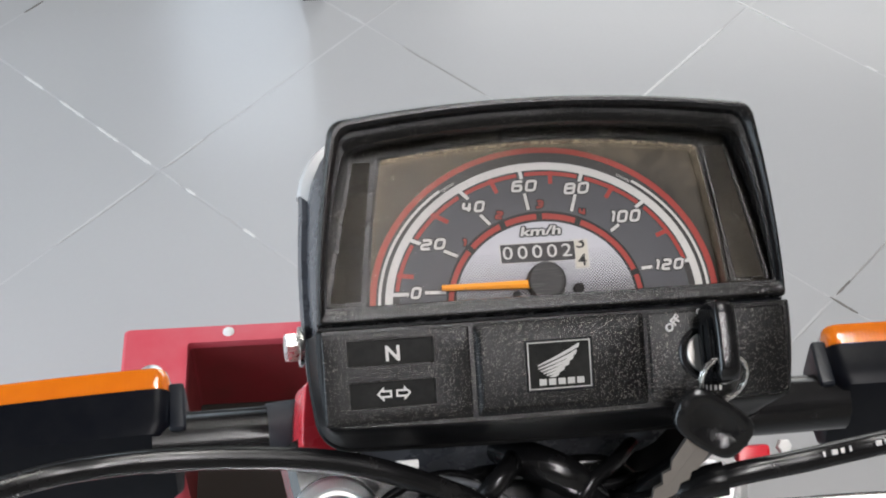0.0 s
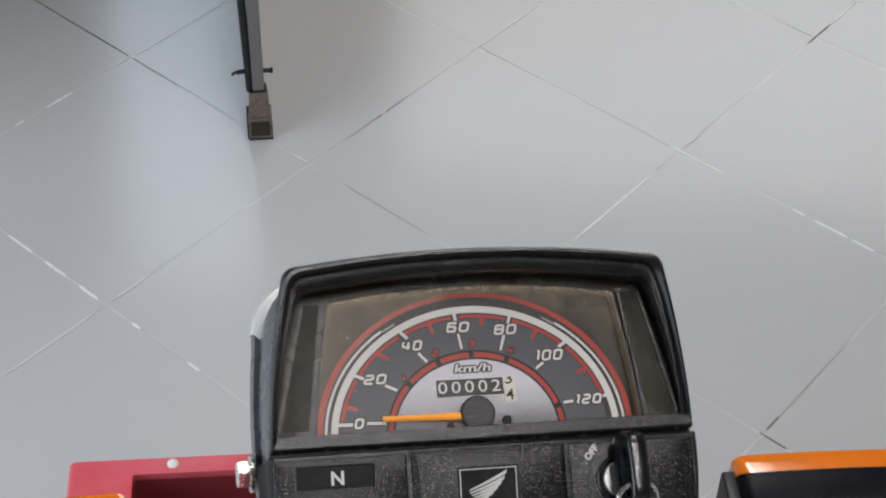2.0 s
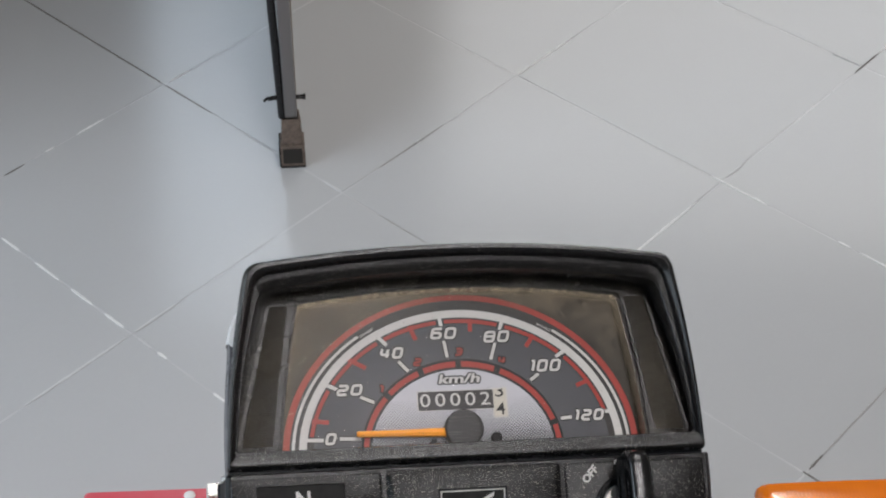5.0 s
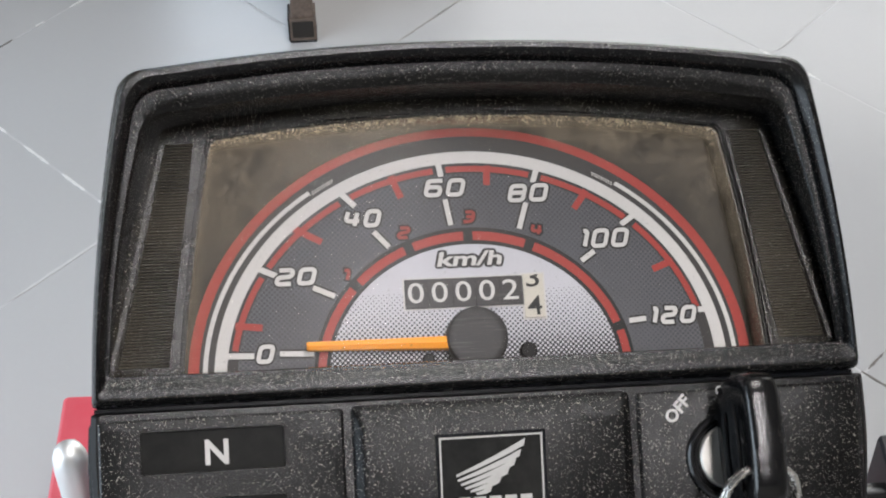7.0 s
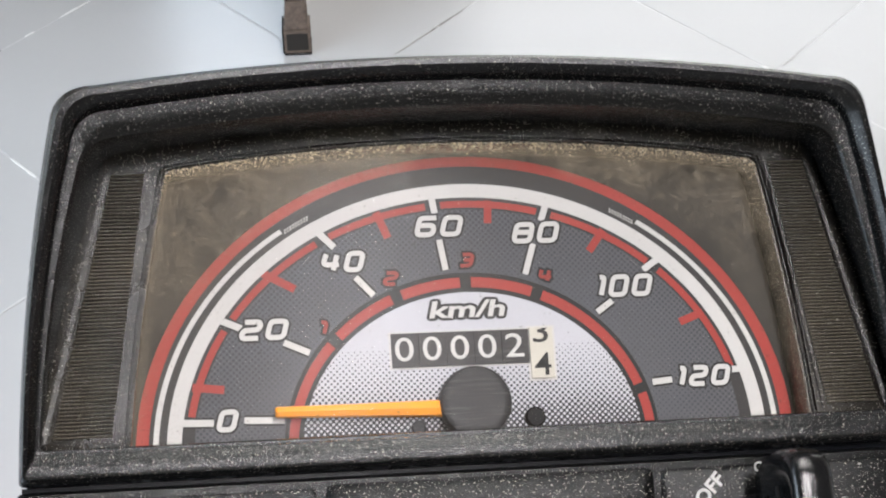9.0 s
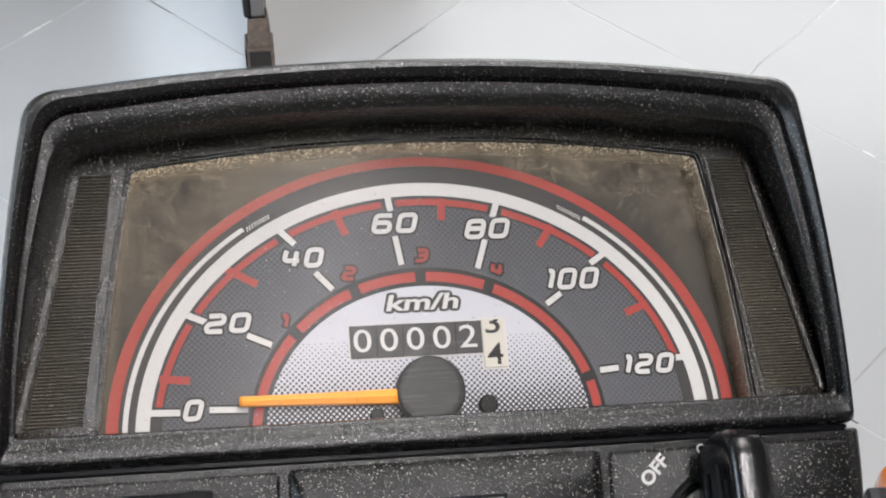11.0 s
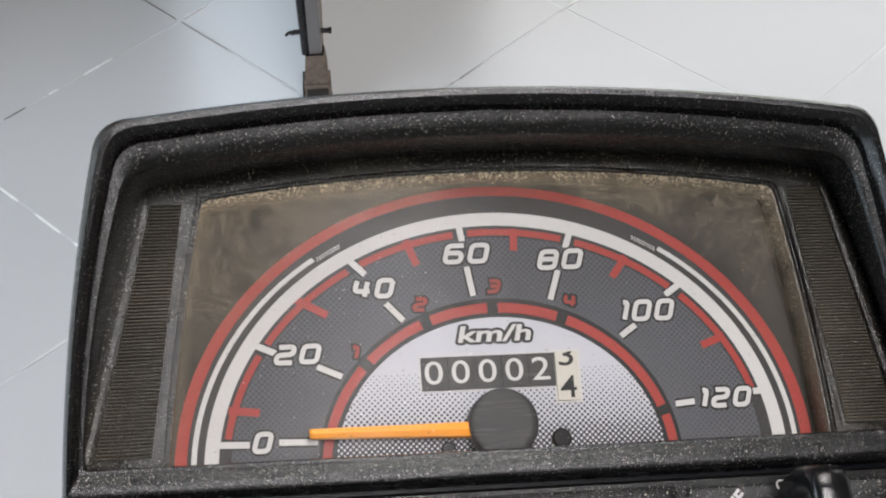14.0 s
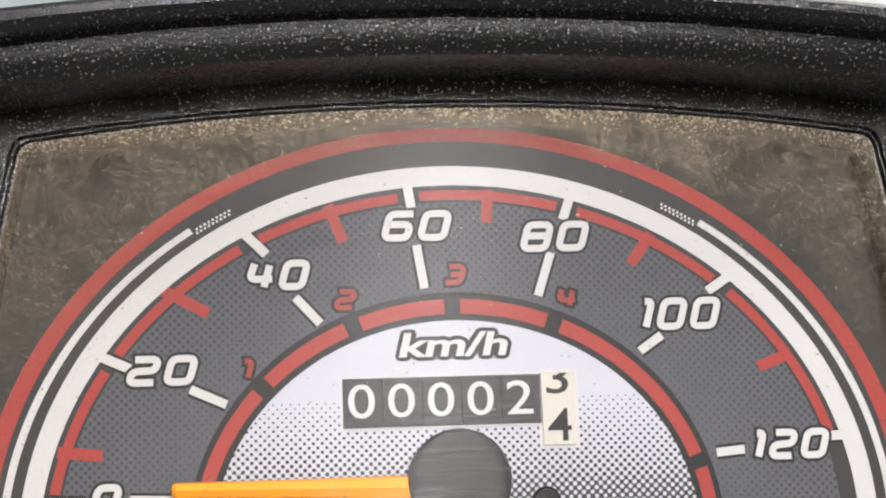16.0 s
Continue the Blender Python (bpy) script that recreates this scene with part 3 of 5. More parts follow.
loft(bm, [lift(sleeve_loop(0.0140), 0.042), lift(sleeve_loop(0.0152), 0.0415), lift(sleeve_loop(0.0150), 0.062), lift(sleeve_loop(0.0128), 0.086), lift(sleeve_loop(0.0116), 0.086), lift(sleeve_loop(0.0108), 0.070)])
part("sleeve", bm, M["rust"], post, "brown rusty sleeve", PM)
part("pole", moved(tube_square(0.0092, 0.042, 0.80, 0.0035), pose(0.0005, 0, 0)), M["steel"], post, "dull grey steel tube", PM)
part("brace", moved(tube([(-0.012, -0.004, 0.086), (-0.0165, -0.004, 0.30), (-0.026, -0.004, 0.80)], 0.0060, 10, 4), Matrix()), M["rubber"], post, "thin black rod along the tube", PM)
bolt = part("bolt", moved(tube([(-0.026, 0, 0.118), (0.020, 0, 0.118)], 0.0035, 10, 2), Matrix()), M["black"], post, "dark cross bolt", PM)
part("wing_nut", merge(tube([(-0.024, 0, 0.118), (-0.031, -0.004, 0.121), (-0.037, -0.006, 0.117)], 0.0020, 8, 4), tube([(-0.024, 0, 0.116), (-0.030, 0.004, 0.112)], 0.0020, 8, 3)), M["black"], bolt, "dark wing nut", PM)
part("bolt_head", moved(turned([(0.0045, 0), (0.005, 0.001), (0.005, 0.003), (0.004, 0.004)], 6), pose(0.0200, 0, 0.118, 0, 90, 0)), M["black"], bolt, "dark bolt head", PM)

# ---------------------------------------------------------------- red box on the floor
crate = base_empty("red_box", 0.16, -1.86, 0.0, "red painted steel box with a flanged rim and dark tray", "box")
CX0, CX1, CY0, CY1, CZ = 0.0343, 0.2855, -2.0585, -1.6556, 0.30
IX0, IX1, IY0, IY1, ID = 0.0983, 0.2625, -2.0285, -1.6805, 0.10
bm = bmesh.new()
o = [(CX0, CY1), (CX1, CY1), (CX1, CY0), (CX0, CY0)]
i = [(IX0, IY1), (IX1, IY1), (IX1, IY0), (IX0, IY0)]
ol, il = outline(o, [0.006] * 4, [0] * 4, 4, 2), outline(i, [0.004] * 4, [0] * 4, 4, 2)
rings = loft(bm, [lift(ol, 0.0), lift(ol, CZ - 0.003), lift(outline([(CX0 + 0.003, CY1 - 0.003), (CX1 - 0.003, CY1 - 0.003), (CX1 - 0.003, CY0 + 0.003), (CX0 + 0.003, CY0 + 0.003)], [0.005] * 4, [0] * 4, 4, 2), CZ), lift(il, CZ), lift(il, CZ - ID)])
bm.faces.new(rings[-1])
bm.faces.new(rings[0][::-1])
part("body", bm, M["red_box"], crate, "faded red painted body")
rim = outline([(IX0 - 0.002, IY1 + 0.002), (IX1 + 0.002, IY1 + 0.002), (IX1 + 0.002, IY0 - 0.002), (IX0 - 0.002, IY0 - 0.002)], [0.004] * 4, [0] * 4, 4, 2)
bm = bmesh.new()
loft(bm, [lift(rim, CZ + 0.0005), lift(rim, CZ + 0.003), lift(il, CZ + 0.003), lift(il, CZ + 0.0005)])
part("lip", bm, M["red_box"], crate, "thin folded lip")
# added inner sheet: the shade of the recess is put into its red
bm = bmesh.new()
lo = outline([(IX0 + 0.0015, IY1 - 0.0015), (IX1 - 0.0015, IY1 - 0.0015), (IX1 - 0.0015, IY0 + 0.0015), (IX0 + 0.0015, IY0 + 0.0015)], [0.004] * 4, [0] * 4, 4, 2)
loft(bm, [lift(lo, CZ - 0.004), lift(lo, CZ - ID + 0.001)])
part("liner", bm, M["liner"], crate, "inner wall sheet in red darkened as shade, with brown blotches")
# near-black brown sheet over the bottom of the tray
part("tray", box(IX0 + 0.001, IX1 - 0.001, IY0 + 0.001, IY1 - 0.001, CZ - ID + 0.001, CZ - ID + 0.004), M["dark_brown"], crate, "dark brown tray bottom")
part("rivet", moved(turned([(0.0058, 0), (0.0056, 0.0008), (0.004, 0.0018), (0.0, 0.0022)], 20), pose(0.1373, -1.6665, CZ)), M["white_plastic"], crate, "small pale rivet head")

# a short red post with a bright domed cap stands in the tray of the box
CAPX, CAPY = 0.1126, -1.9112
stub = base_empty("capped_post", CAPX, CAPY, CZ - ID + 0.004, "red steel post with bright domed cap in a red box", "post")
PB = pose(CAPX, CAPY, CZ - ID + 0.004)
part("pole", turned([(0.0, 0.0), (0.0085, 0.0), (0.0085, 0.305), (0.0, 0.305)], 28), M["red_box"], stub, "faded red round pole", PB)
part("cap", turned([(0.0100, 0.291), (0.0122, 0.293), (0.0122, 0.331), (0.0113, 0.341), (0.0095, 0.347), (0.0066, 0.3502), (0.0033, 0.3516), (0.0, 0.3520)], 36), M["plated"], stub, "bright metal cap with a domed end", PB)

# ---------------------------------------------------------------- motorcycle
bike = base_empty("motorcycle", 0.36, -2.15, 0.0, "red motorcycle with a black instrument cluster and amber indicators", "motorcycle")
C = Matrix(((0.98214, -0.03144, 0.14126, 0.34886), (0.10393, 0.82757, -0.5384, -2.35138), (-0.10071, 0.54743, 0.82202, 1.14941), (0, 0, 0, 1)))


def cp(name, bm, material, parent=None, label="", smooth=0.6):
    """A part of the instrument cluster, drawn in millimetres in the plane of the dial."""
    return part(name, mm(bm), M[material], parent or bike, label, C, smooth)


def z_rim(x, y):
    return 13.4 + (y + 11.0) * 0.185


# upper case: side wall, rolled rim, inner hood and bezel
def upper(dx, dy, dyb=0.0):
    return outline([(-67.3 + dx, 49.9 - dy), (66.0 - dx, 50.1 - dy), (74.2 - 0.72 * dx, -11 + dyb), (-74.1 + 0.78 * dx, -11 + dyb)], [6, 6, 1.2, 1.2], [4.0, 1.1, 0, 1.1], 7, 14)


bm = bmesh.new()
hood = [(-59.6, 41.8), (61.4, 42.0), (72.3, -5.2), (-70.9, -5.2)]
foot = outline([(-60.2, 42.9), (61.8, 43.0), (72.5, -5.2), (-71.2, -5.2)], [3.6, 3.6, 1, 1], [4.3, 1.0, 0, 0.9], 7, 14)
loops = [
    lift(upper(8.5, 22.0), -42.0), lift(upper(3.6, 8.0), -8.0), lift(upper(0.0, 0.0), lambda x, y: z_rim(x, y) - 3.2),
    lift(upper(0.5, 0.5, 0.2), lambda x, y: z_rim(x, y) - 1.1), lift(upper(1.1, 1.2, 0.9), z_rim), lift(upper(2.0, 2.1, 1.8), lambda x, y: z_rim(x, y) + 0.1),
    lift(upper(2.8, 3.0, 3.6), lambda x, y: z_rim(x, y) - 0.7), lift(upper(3.2, 3.4, 4.6), lambda x, y: z_rim(x, y) - 1.6), lift(upper(3.1, 3.3, 4.7), lambda x, y: z_rim(x, y) - 2.2),
    lift(upper(3.2, 3.6, 4.9), lambda x, y: z_rim(x, y) - 3.6), lift(upper(3.4, 4.4, 5.2), lambda x, y: z_rim(x, y) - 3.7), lift(upper(4.2, 7.0, 5.4), lambda x, y: z_rim(x, y) - 3.7), lift(upper(4.5, 7.5, 5.6), lambda x, y: z_rim(x, y) - 4.1), lift(upper(4.6, 7.6, 5.6), lambda x, y: z_rim(x, y) - 4.8),
    lift(foot, 6.9)]
loft(bm, loops[3:])
upper_case = cp("upper_case", bm, "case", None, "black grained hood with a rolled rim")
bm = bmesh.new()
loft(bm, loops[:4])
cp("case_side", bm, "side", upper_case, "smooth glossy side of the case")

def win_line(d):
    return outline([(-50.2 - d, 39.8 + d), (51.4 + d, 39.8 + d), (57.0 + d, -5.25), (-57.0 - d, -5.25)], [2.0 + 0.5 * d, 2.0 + 0.5 * d, 0.5, 0.5], [3.7, 0.6, 0, 0.6], 7, 14)


bm = bmesh.new()
brow = outline([(p[0] * 0.988, p[1] - 0.6 if p[1] > 0 else p[1]) for p in hood], [2.8, 2.8, 1, 1], [4.3, 0.8, 0, 0.8], 7, 14)
steps = [(1.05, 7.5), (0.90, 6.7), (0.78, 6.7), (0.64, 7.45), (0.48, 7.45), (0.36, 6.5), (0.20, 6.5), (0.0, 6.4), (0.0, -0.6)]
loft(bm, [lift(foot, 1.0), lift(foot, 6.95), lift(brow, 7.45)] + [lift(win_line(d), z) for d, z in steps])
bezel = cp("bezel", bm, "bezel", None, "dusty black bezel round the dial window")

# ribbed side strips of the bezel
for s in (-1, 1):
    ribs = []
    for q in range(74):
        y = -3.6 + q * 0.58
        u = (y + 5.2) / 46.0
        xo, xi = 69.3 - u * (9.7 if s > 0 else 10.8), 60.0 - u * 6.6
        a, b = (xi, xo) if s > 0 else (-xo, -xi)
        ribs.append(box(a, b, y, y + 0.30, 6.7, 8.0, 0.06, 1))
    strip = cp("ribbed_strip", merge(*ribs), "ribs", bezel, "finely ribbed plastic strip", 0.3)
    edge = [stroke(s * 70.4, -4.4, s * (60.6 if s > 0 else 59.6), 38.9, 0.8, 6.8, 8.3), stroke(s * 59.2, -4.4, s * 53.2, 38.9, 0.5, 6.8, 8.0)]
    cp("strip_edge", merge(*edge), "bezel", bezel, "raised edge of the ribbed strip", 0.3)

# dial plate and its print
CY = -7.0
plate_pts = outline([(-56.9, 43.0), (56.9, 43.0), (60, -8.0), (-60, -8.0)], [2] * 4, [2, 0, 0, 0], 6, 8)
dial = cp("dial_plate", slab(plate_pts, -1.0, 0.0), "plate", None, "dark grey printed speedometer dial plate", 0.3)


def arc_y(a, b, y=-6.4):
    return math.degrees(math.asin((y - CY) / b))


def ring_part(name, a0, b0, a1, b1, material, label, z, th=None):
    t0 = arc_y(a1, b1)
    th = th or (t0, 180 - t0)
    return cp(name, band(a0, b0, a1, b1, th[0], th[1], z - 0.04, z, CY), material, dial, label, 0.3)


ring_part("grey_field", 3.0, 3.0, 53.9, 47.6, "grey", "grey screened dial field", 0.03)
ring_part("outer_red_ring", 54.3, 48.25, 56.35, 50.0, "red_ink", "broad red outer ring", 0.08)
ring_part("dark_ring", 46.9, 40.6, 54.3, 48.25, "dark_ring", "black ring under the white arcs", 0.06)
ring_part("white_ring", 49.0, 42.7, 51.4, 45.1, "white_ink", "broad white scale ring", 0.12)
ring_part("thin_white_arc", 52.7, 46.0, 53.6, 46.8, "white_ink", "thin white arc", 0.12, (126, 180 - arc_y(53, 46)))
ring_part("thin_white_arc", 52.7, 46.0, 53.6, 46.8, "white_ink", "thin white arc", 0.12, (arc_y(53, 46), 54))
for s in (-1, 1):
    dots = []
    for q in range(9):
        for w in range(2):
            th = radians(90 + s * (35.2 - q * 0.62 + 0.3 * w))
            rr = 52.95 - 0.45 * w, 46.2 - 0.4 * w
            dots.append(disc(rr[0] * math.cos(th), CY + rr[1] * math.sin(th), 0.17, 0.08, 0.12, 0, 8))
    cp("fading_dots", merge(*dots), "white_ink", dial, "row of fading white dots", 0.3)

TICKS = [(-48.9, -1.2, -43.6, -1.4), (-42.3, 15.8, -38.5, 14.1), (-25.4, 30.6, -22.3, 27.5), (-5.1, 36.3, -4.6, 33.0), (15.3, 34.4, 14.1, 31.2), (35.0, 24.0, 31.8, 21.9), (48.9, 3.8, 46.2, 3.7)]
INNER = [(-38.6, -1.2, -32.0, -1.5), (-31.5, 11.5, -27.3, 9.6), (-18.9, 22.2, -16.0, 19.0), (-4.1, 28.3, -3.3, 23.0), (12.4, 27.1, 10.6, 21.8), (25.7, 16.6, 22.9, 14.7), (31.7, 2.1, 35.2, 2.4)]
REDS = [(-46.9, 4.6, -41.7, 4.0), (-34.6, 23.4, -29.3, 20.5), (-14.8, 33.4, -13.0, 28.9), (4.9, 35.0, 4.6, 31.0), (25.1, 29.2, 22.3, 25.5), (41.9, 14.0, 37.6, 12.4)]
for t in TICKS + INNER:
    cp("tick_outline", stroke(*t, 1.75, 0.06, 0.10), "black_ink", dial, smooth=0.3)
for t in TICKS:
    cp("tick", stroke(*t, 1.15, 0.08, 0.14), "white_ink", dial, "white scale tick", 0.3)
for t in INNER:
    cp("tick", stroke(*t, 1.05, 0.08, 0.14), "white_ink", dial, "white scale tick", 0.3)
for t in REDS:
    cp("minor_tick", stroke(*t, 1.35, 0.07, 0.115), "red_ink", dial, "short red scale tick", 0.3)


def angle_of(x, y, a, b):
    return math.degrees(math.atan2((y - CY) / b, x / a))


cuts = [angle_of(t[0], t[1], 49.0, 42.7) for t in TICKS]
for a, b in zip(cuts, cuts[1:]):
    cp("red_line", band(47.2, 40.9, 48.4, 42.1, a - 1.6, b + 1.6, 0.06, 0.11, CY), "red_ink", dial, "thin red line inside the white ring", 0.3)

# numerals: wide square figures drawn with one even stroke
FIGURES = {
    "0": [([(0, 0), (1, 0), (1, 1), (0, 1)], True)],
    "1": [([(0.0, 1), (1.0, 1), (1.0, 0)], False)],
    "2": [([(0, 1), (1, 1), (1, 0.52), (0, 0.48), (0, 0), (1.05, 0)], False)],
    "3": [([(0, 1), (1, 1), (1, 0), (0, 0)], False), ([(0.2, 0.5), (1, 0.5)], False)],
    "4": [([(0.06, 1.0), (0, 0.34), (1.12, 0.34)], False), ([(0.82, 0.92), (0.82, 0.0)], False)],
    "6": [([(1.02, 1), (0, 1), (0, 0), (1, 0), (1, 0.56), (0, 0.56)], False)],
    "8": [([(0, 0), (1, 0), (1, 1), (0, 1)], True), ([(0, 0.53), (1, 0.53)], False)],
}


def ribbon(points, w, z0, z1, closed, r):
    """A flat stroke of even width along a line with rounded corners."""
    P = [Vector(p) for p in points]
    n = len(P)
    line = []
    for i in range(n):
        if not closed and i in (0, n - 1):
            line.append(P[i])
            continue
        a, b, c = P[i - 1], P[i], P[(i + 1) % n]
        s0, s1 = b + (a - b).normalized() * min(r, (a - b).length * 0.45), b + (c - b).normalized() * min(r, (c - b).length * 0.45)
        line += [(1 - u) ** 2 * s0 + 2 * u * (1 - u) * b + u * u * s1 for u in (0, 0.25, 0.5, 0.75, 1)]
    m = len(line)
    rows = []
    for i, p in enumerate(line):
        a = line[i - 1] if (closed or i) else p
        c = line[(i + 1) % m] if (closed or i + 1 < m) else p
        d = (c - a).normalized()
        k = Vector((-d.y, d.x)) * w / 2
        rows.append([Vector((*(p - k), z0)), Vector((*(p - k), z1)), Vector((*(p + k), z1)), Vector((*(p + k), z0))])
    bm = bmesh.new()
    vs = [[bm.verts.new(v) for v in row] for row in rows]
    for a, b in (list(zip(vs, vs[1:])) + ([(vs[-1], vs[0])] if closed else [])):
        for j in range(4):
            bm.faces.new((a[j], a[(j + 1) % 4], b[(j + 1) % 4], b[j]))
    if not closed:
        bm.faces.new(vs[0][::-1])
        bm.faces.new(vs[-1])
    return bm


def figures(text, xa, xb, ya, yb, w, pen, z, lean=0.28):
    """Slanted figures filling a box; w is the stroke that fits the box, pen the stroke drawn."""
    gap = 0.75
    units = [0.34 if c == "1" else 1.0 for c in text]
    one = (xb - xa - lean * (yb - ya) - w * len(text) - gap * (len(text) - 1)) / sum(units)
    h, x, out = yb - ya - w, xa + w / 2, []
    for q, (c, u) in enumerate(zip(text, units)):
        for k, (pts, closed) in enumerate(FIGURES[c]):
            line = [(x + px * one * u + lean * (py * h + w / 2), ya + w / 2 + py * h) for px, py in pts]
            grow = (pen - w) / 2
            if not closed:
                a, b = Vector(line[0]), Vector(line[1])
                e, f = Vector(line[-1]), Vector(line[-2])
                line[0], line[-1] = a + (a - b).normalized() * grow, e + (e - f).normalized() * grow
            out.append(ribbon(line, pen, z - 0.02, z + 0.003 * k, closed, 0.75))
        x += one * u + w + gap
    return merge(*out)


NUMBERS = [("0", -43.5, -39.2, -3.0, 0.75), ("20", -39.2, -30.3, 12.0, 15.6), ("40", -25.2, -16.8, 23.1, 26.8), ("60", -8.6, 0.6, 28.8, 32.6),
           ("80", 8.4, 17.6, 27.2, 31.0), ("100", 22.4, 33.6, 17.2, 21.2), ("120", 35.5, 46.2, 1.0, 4.7)]
for text, a, b, c, d in NUMBERS:
    num = cp("numeral", figures(text, a, b, c, d, 0.86, 0.86, 0.20), "white_ink", dial, "white slanted speed numeral", 0.3)
    cp("numeral_outline", figures(text, a, b, c, d, 0.86, 1.55, 0.165), "black_ink", num, "black outline of the numeral", 0.3)
for text, x, y in (("1", -24.9, 13.7), ("2", -12.9, 21.8), ("3", 0.5, 24.6), ("4", 14.1, 21.5)):
    w = 0.95 if text == "1" else 1.4
    gear = cp("gear_numeral", figures(text, x - w - 0.2, x + w + 0.2, y - 1.3, y + 1.3, 0.66, 0.66, 0.15), "gear_ink", dial, "small dull red gear numeral", 0.3)
    cp("numeral_outline", figures(text, x - w - 0.2, x + w + 0.2, y - 1.3, y + 1.3, 0.66, 1.35, 0.115), "black_ink", gear, smooth=0.3)

# inner field with its red gear ring
ring_part("dark_inner_ring", 29.0, 25.9, 32.2, 29.4, "black_ink", "black ring round the silver field", 0.09)
gaps = [angle_of(x, y, 30.6, 27.7) for x, y in ((30.2, 1.4), (12.6, 19.0), (0.0, 20.8), (-12.4, 19.3), (-23.6, 12.0))]
stops = [arc_y(30, 27)] + gaps + [180 - arc_y(30, 27)]
for q, (a, b) in enumerate(zip(stops, stops[1:])):
    cp("gear_arc", band(29.9, 26.8, 31.5, 28.6, a + (1.8 if q else 0), b - (1.8 if q < len(stops) - 2 else 0), 0.08, 0.13, CY), "red_ink", dial, "red gear-range arc", 0.3)
bm = band(0.5, 0.5, 29.1, 26.0, arc_y(29, 26) - 0.5, 180 - arc_y(29, 26) + 0.5, 0.05, 0.10, CY)
cp("silver_field", bm, "silver", dial, "silver field with a dark dot screen", 0.3)
cp("silver_foot", box(-29.0, 29.0, -8.0, -6.4, 0.05, 0.10), "silver", dial, smooth=0.3)
edge = []
for q in range(8):
    dx, dy = 0.50 * math.cos(q * math.pi / 4), 0.45 * math.sin(q * math.pi / 4)
    edge.append(lettering("km/h", -6.7 + dx, 7.0 + dx, 14.6 + dy, 17.6 + dy, 0.125 + 0.003 * q, 0.25, 0.36, 0.003))
cp("unit_shadow", merge(*edge), "black_ink", dial, "black edge of the unit lettering", 0.3)
cp("unit_lettering", lettering("km/h", -6.7, 7.0, 14.6, 17.6, 0.17, 0.25, 0.24, 0.02), "white_ink", dial, "white bold unit lettering", 0.3)

# mileage counter
counter = cp("counter_frame", merge(box(-13.9, 10.3, 6.1, 12.45, 0.08, 0.22), box(10.0, 14.9, 3.2, 12.7, 0.08, 0.22)), "white_ink", None, "pale printed edge of the mileage counter", 0.3)
for q in range(5):
    x = -13.55 + q * 4.77
    drum = cp("drum", box(x, x + 4.745, 6.35, 12.2, 0.1, 0.45, 0.03, 1), "drum", counter, "black number drum", 0.3)
    cp("digit", lettering("00002"[q], x + 0.62, x + 3.80, 7.45, 11.5, 0.46, 0.0, 0.02, 0.02), "white_ink", drum, "white counter digit", 0.3)
drum = cp("drum", box(10.4, 14.5, 3.6, 12.35, 0.1, 0.50, 0.06, 1), "cream", counter, "cream tenths drum between two numbers", 0.3)
cp("digit", lettering("4", 11.0, 13.9, 4.1, 8.0, 0.51, 0.0, 0.06, 0.02), "black_ink", drum, "black counter digit", 0.3)
three = lettering("3", 11.0, 13.7, 9.75, 13.6, 0.51, 0.0, 0.06, 0.02)
bmesh.ops.bisect_plane(three, geom=three.verts[:] + three.edges[:] + three.faces[:], plane_co=(0, 12.25, 0), plane_no=(0, 1, 0), clear_outer=True)
cp("digit", three, "black_ink", drum, "black counter digit, half rolled away", 0.3)

# needle, hub and stop pins
bm = bmesh.new()
loops = []
for x, w, h, z in ((-33.6, 0.75, 0.4, 2.7), (-33.2, 0.95, 0.9, 2.9), (-20.0, 1.15, 1.0, 3.0), (-4.5, 1.5, 1.2, 3.1)):
    yc = -0.35 - (x + 33.6) * 0.02
    loops.append([Vector((x, yc - w, z - h)), Vector((x, yc - w * 0.8, z)), Vector((x, yc, z + 0.35)), Vector((x, yc + w * 0.8, z)), Vector((x, yc + w, z - h))])
rings = loft(bm, loops)
bm.faces.new(rings[0][::-1])
bm.faces.new(rings[-1])
cp("needle", bm, "orange", None, "orange plastic speedometer needle at zero", 0.4)
hub = cp("hub", moved(turned([(5.2, 0.1), (6.0, 0.6), (6.1, 3.6), (5.8, 4.2), (5.2, 4.4), (4.4, 4.35), (0.0, 4.35)], 56), pose(-0.2, -0.3, 0)), "hub", None, "round dark hub cap of the needle", 0.5)
for x, y, r in ((10.4, -3.0, 1.75), (-9.7, -3.9, 1.3)):
    pin = cp("stop_pin", disc(x, y, r, 0.05, 1.2, 0.3, 24), "satin", dial, "small dark dial screw", 0.5)
    cp("screw_slot", merge(stroke(x - r * 0.6, y, x + r * 0.6, y, 0.35, 1.15, 1.22), stroke(x, y - r * 0.6, x, y + r * 0.6, 0.35, 1.15, 1.22)), "satin", pin, smooth=0.3)

# clear window over the dial
bm = bmesh.new()
bm.faces.new([bm.verts.new((p.x, p.y, 7.15)) for p in win_line(0.17)])
lens = cp("clear_window", bm, "lens", None, "clear dusty acrylic window over the dial", None)
lens.visible_shadow = False

# ---- lower case
def z_face(x, y):
    return 11.2 + (y + 12.5) * 0.10


def lower(dx, top, bottom, r=4.5, bow=1.2, left=0.0):
    return outline([(-74.3 + dx - left, top), (75.3 - dx, top), (73.9 - dx, bottom), (-73.0 + dx - left, bottom)], [1.0, 1.0, r, r], [0, 0.6, bow, 0.6], 7, 14)


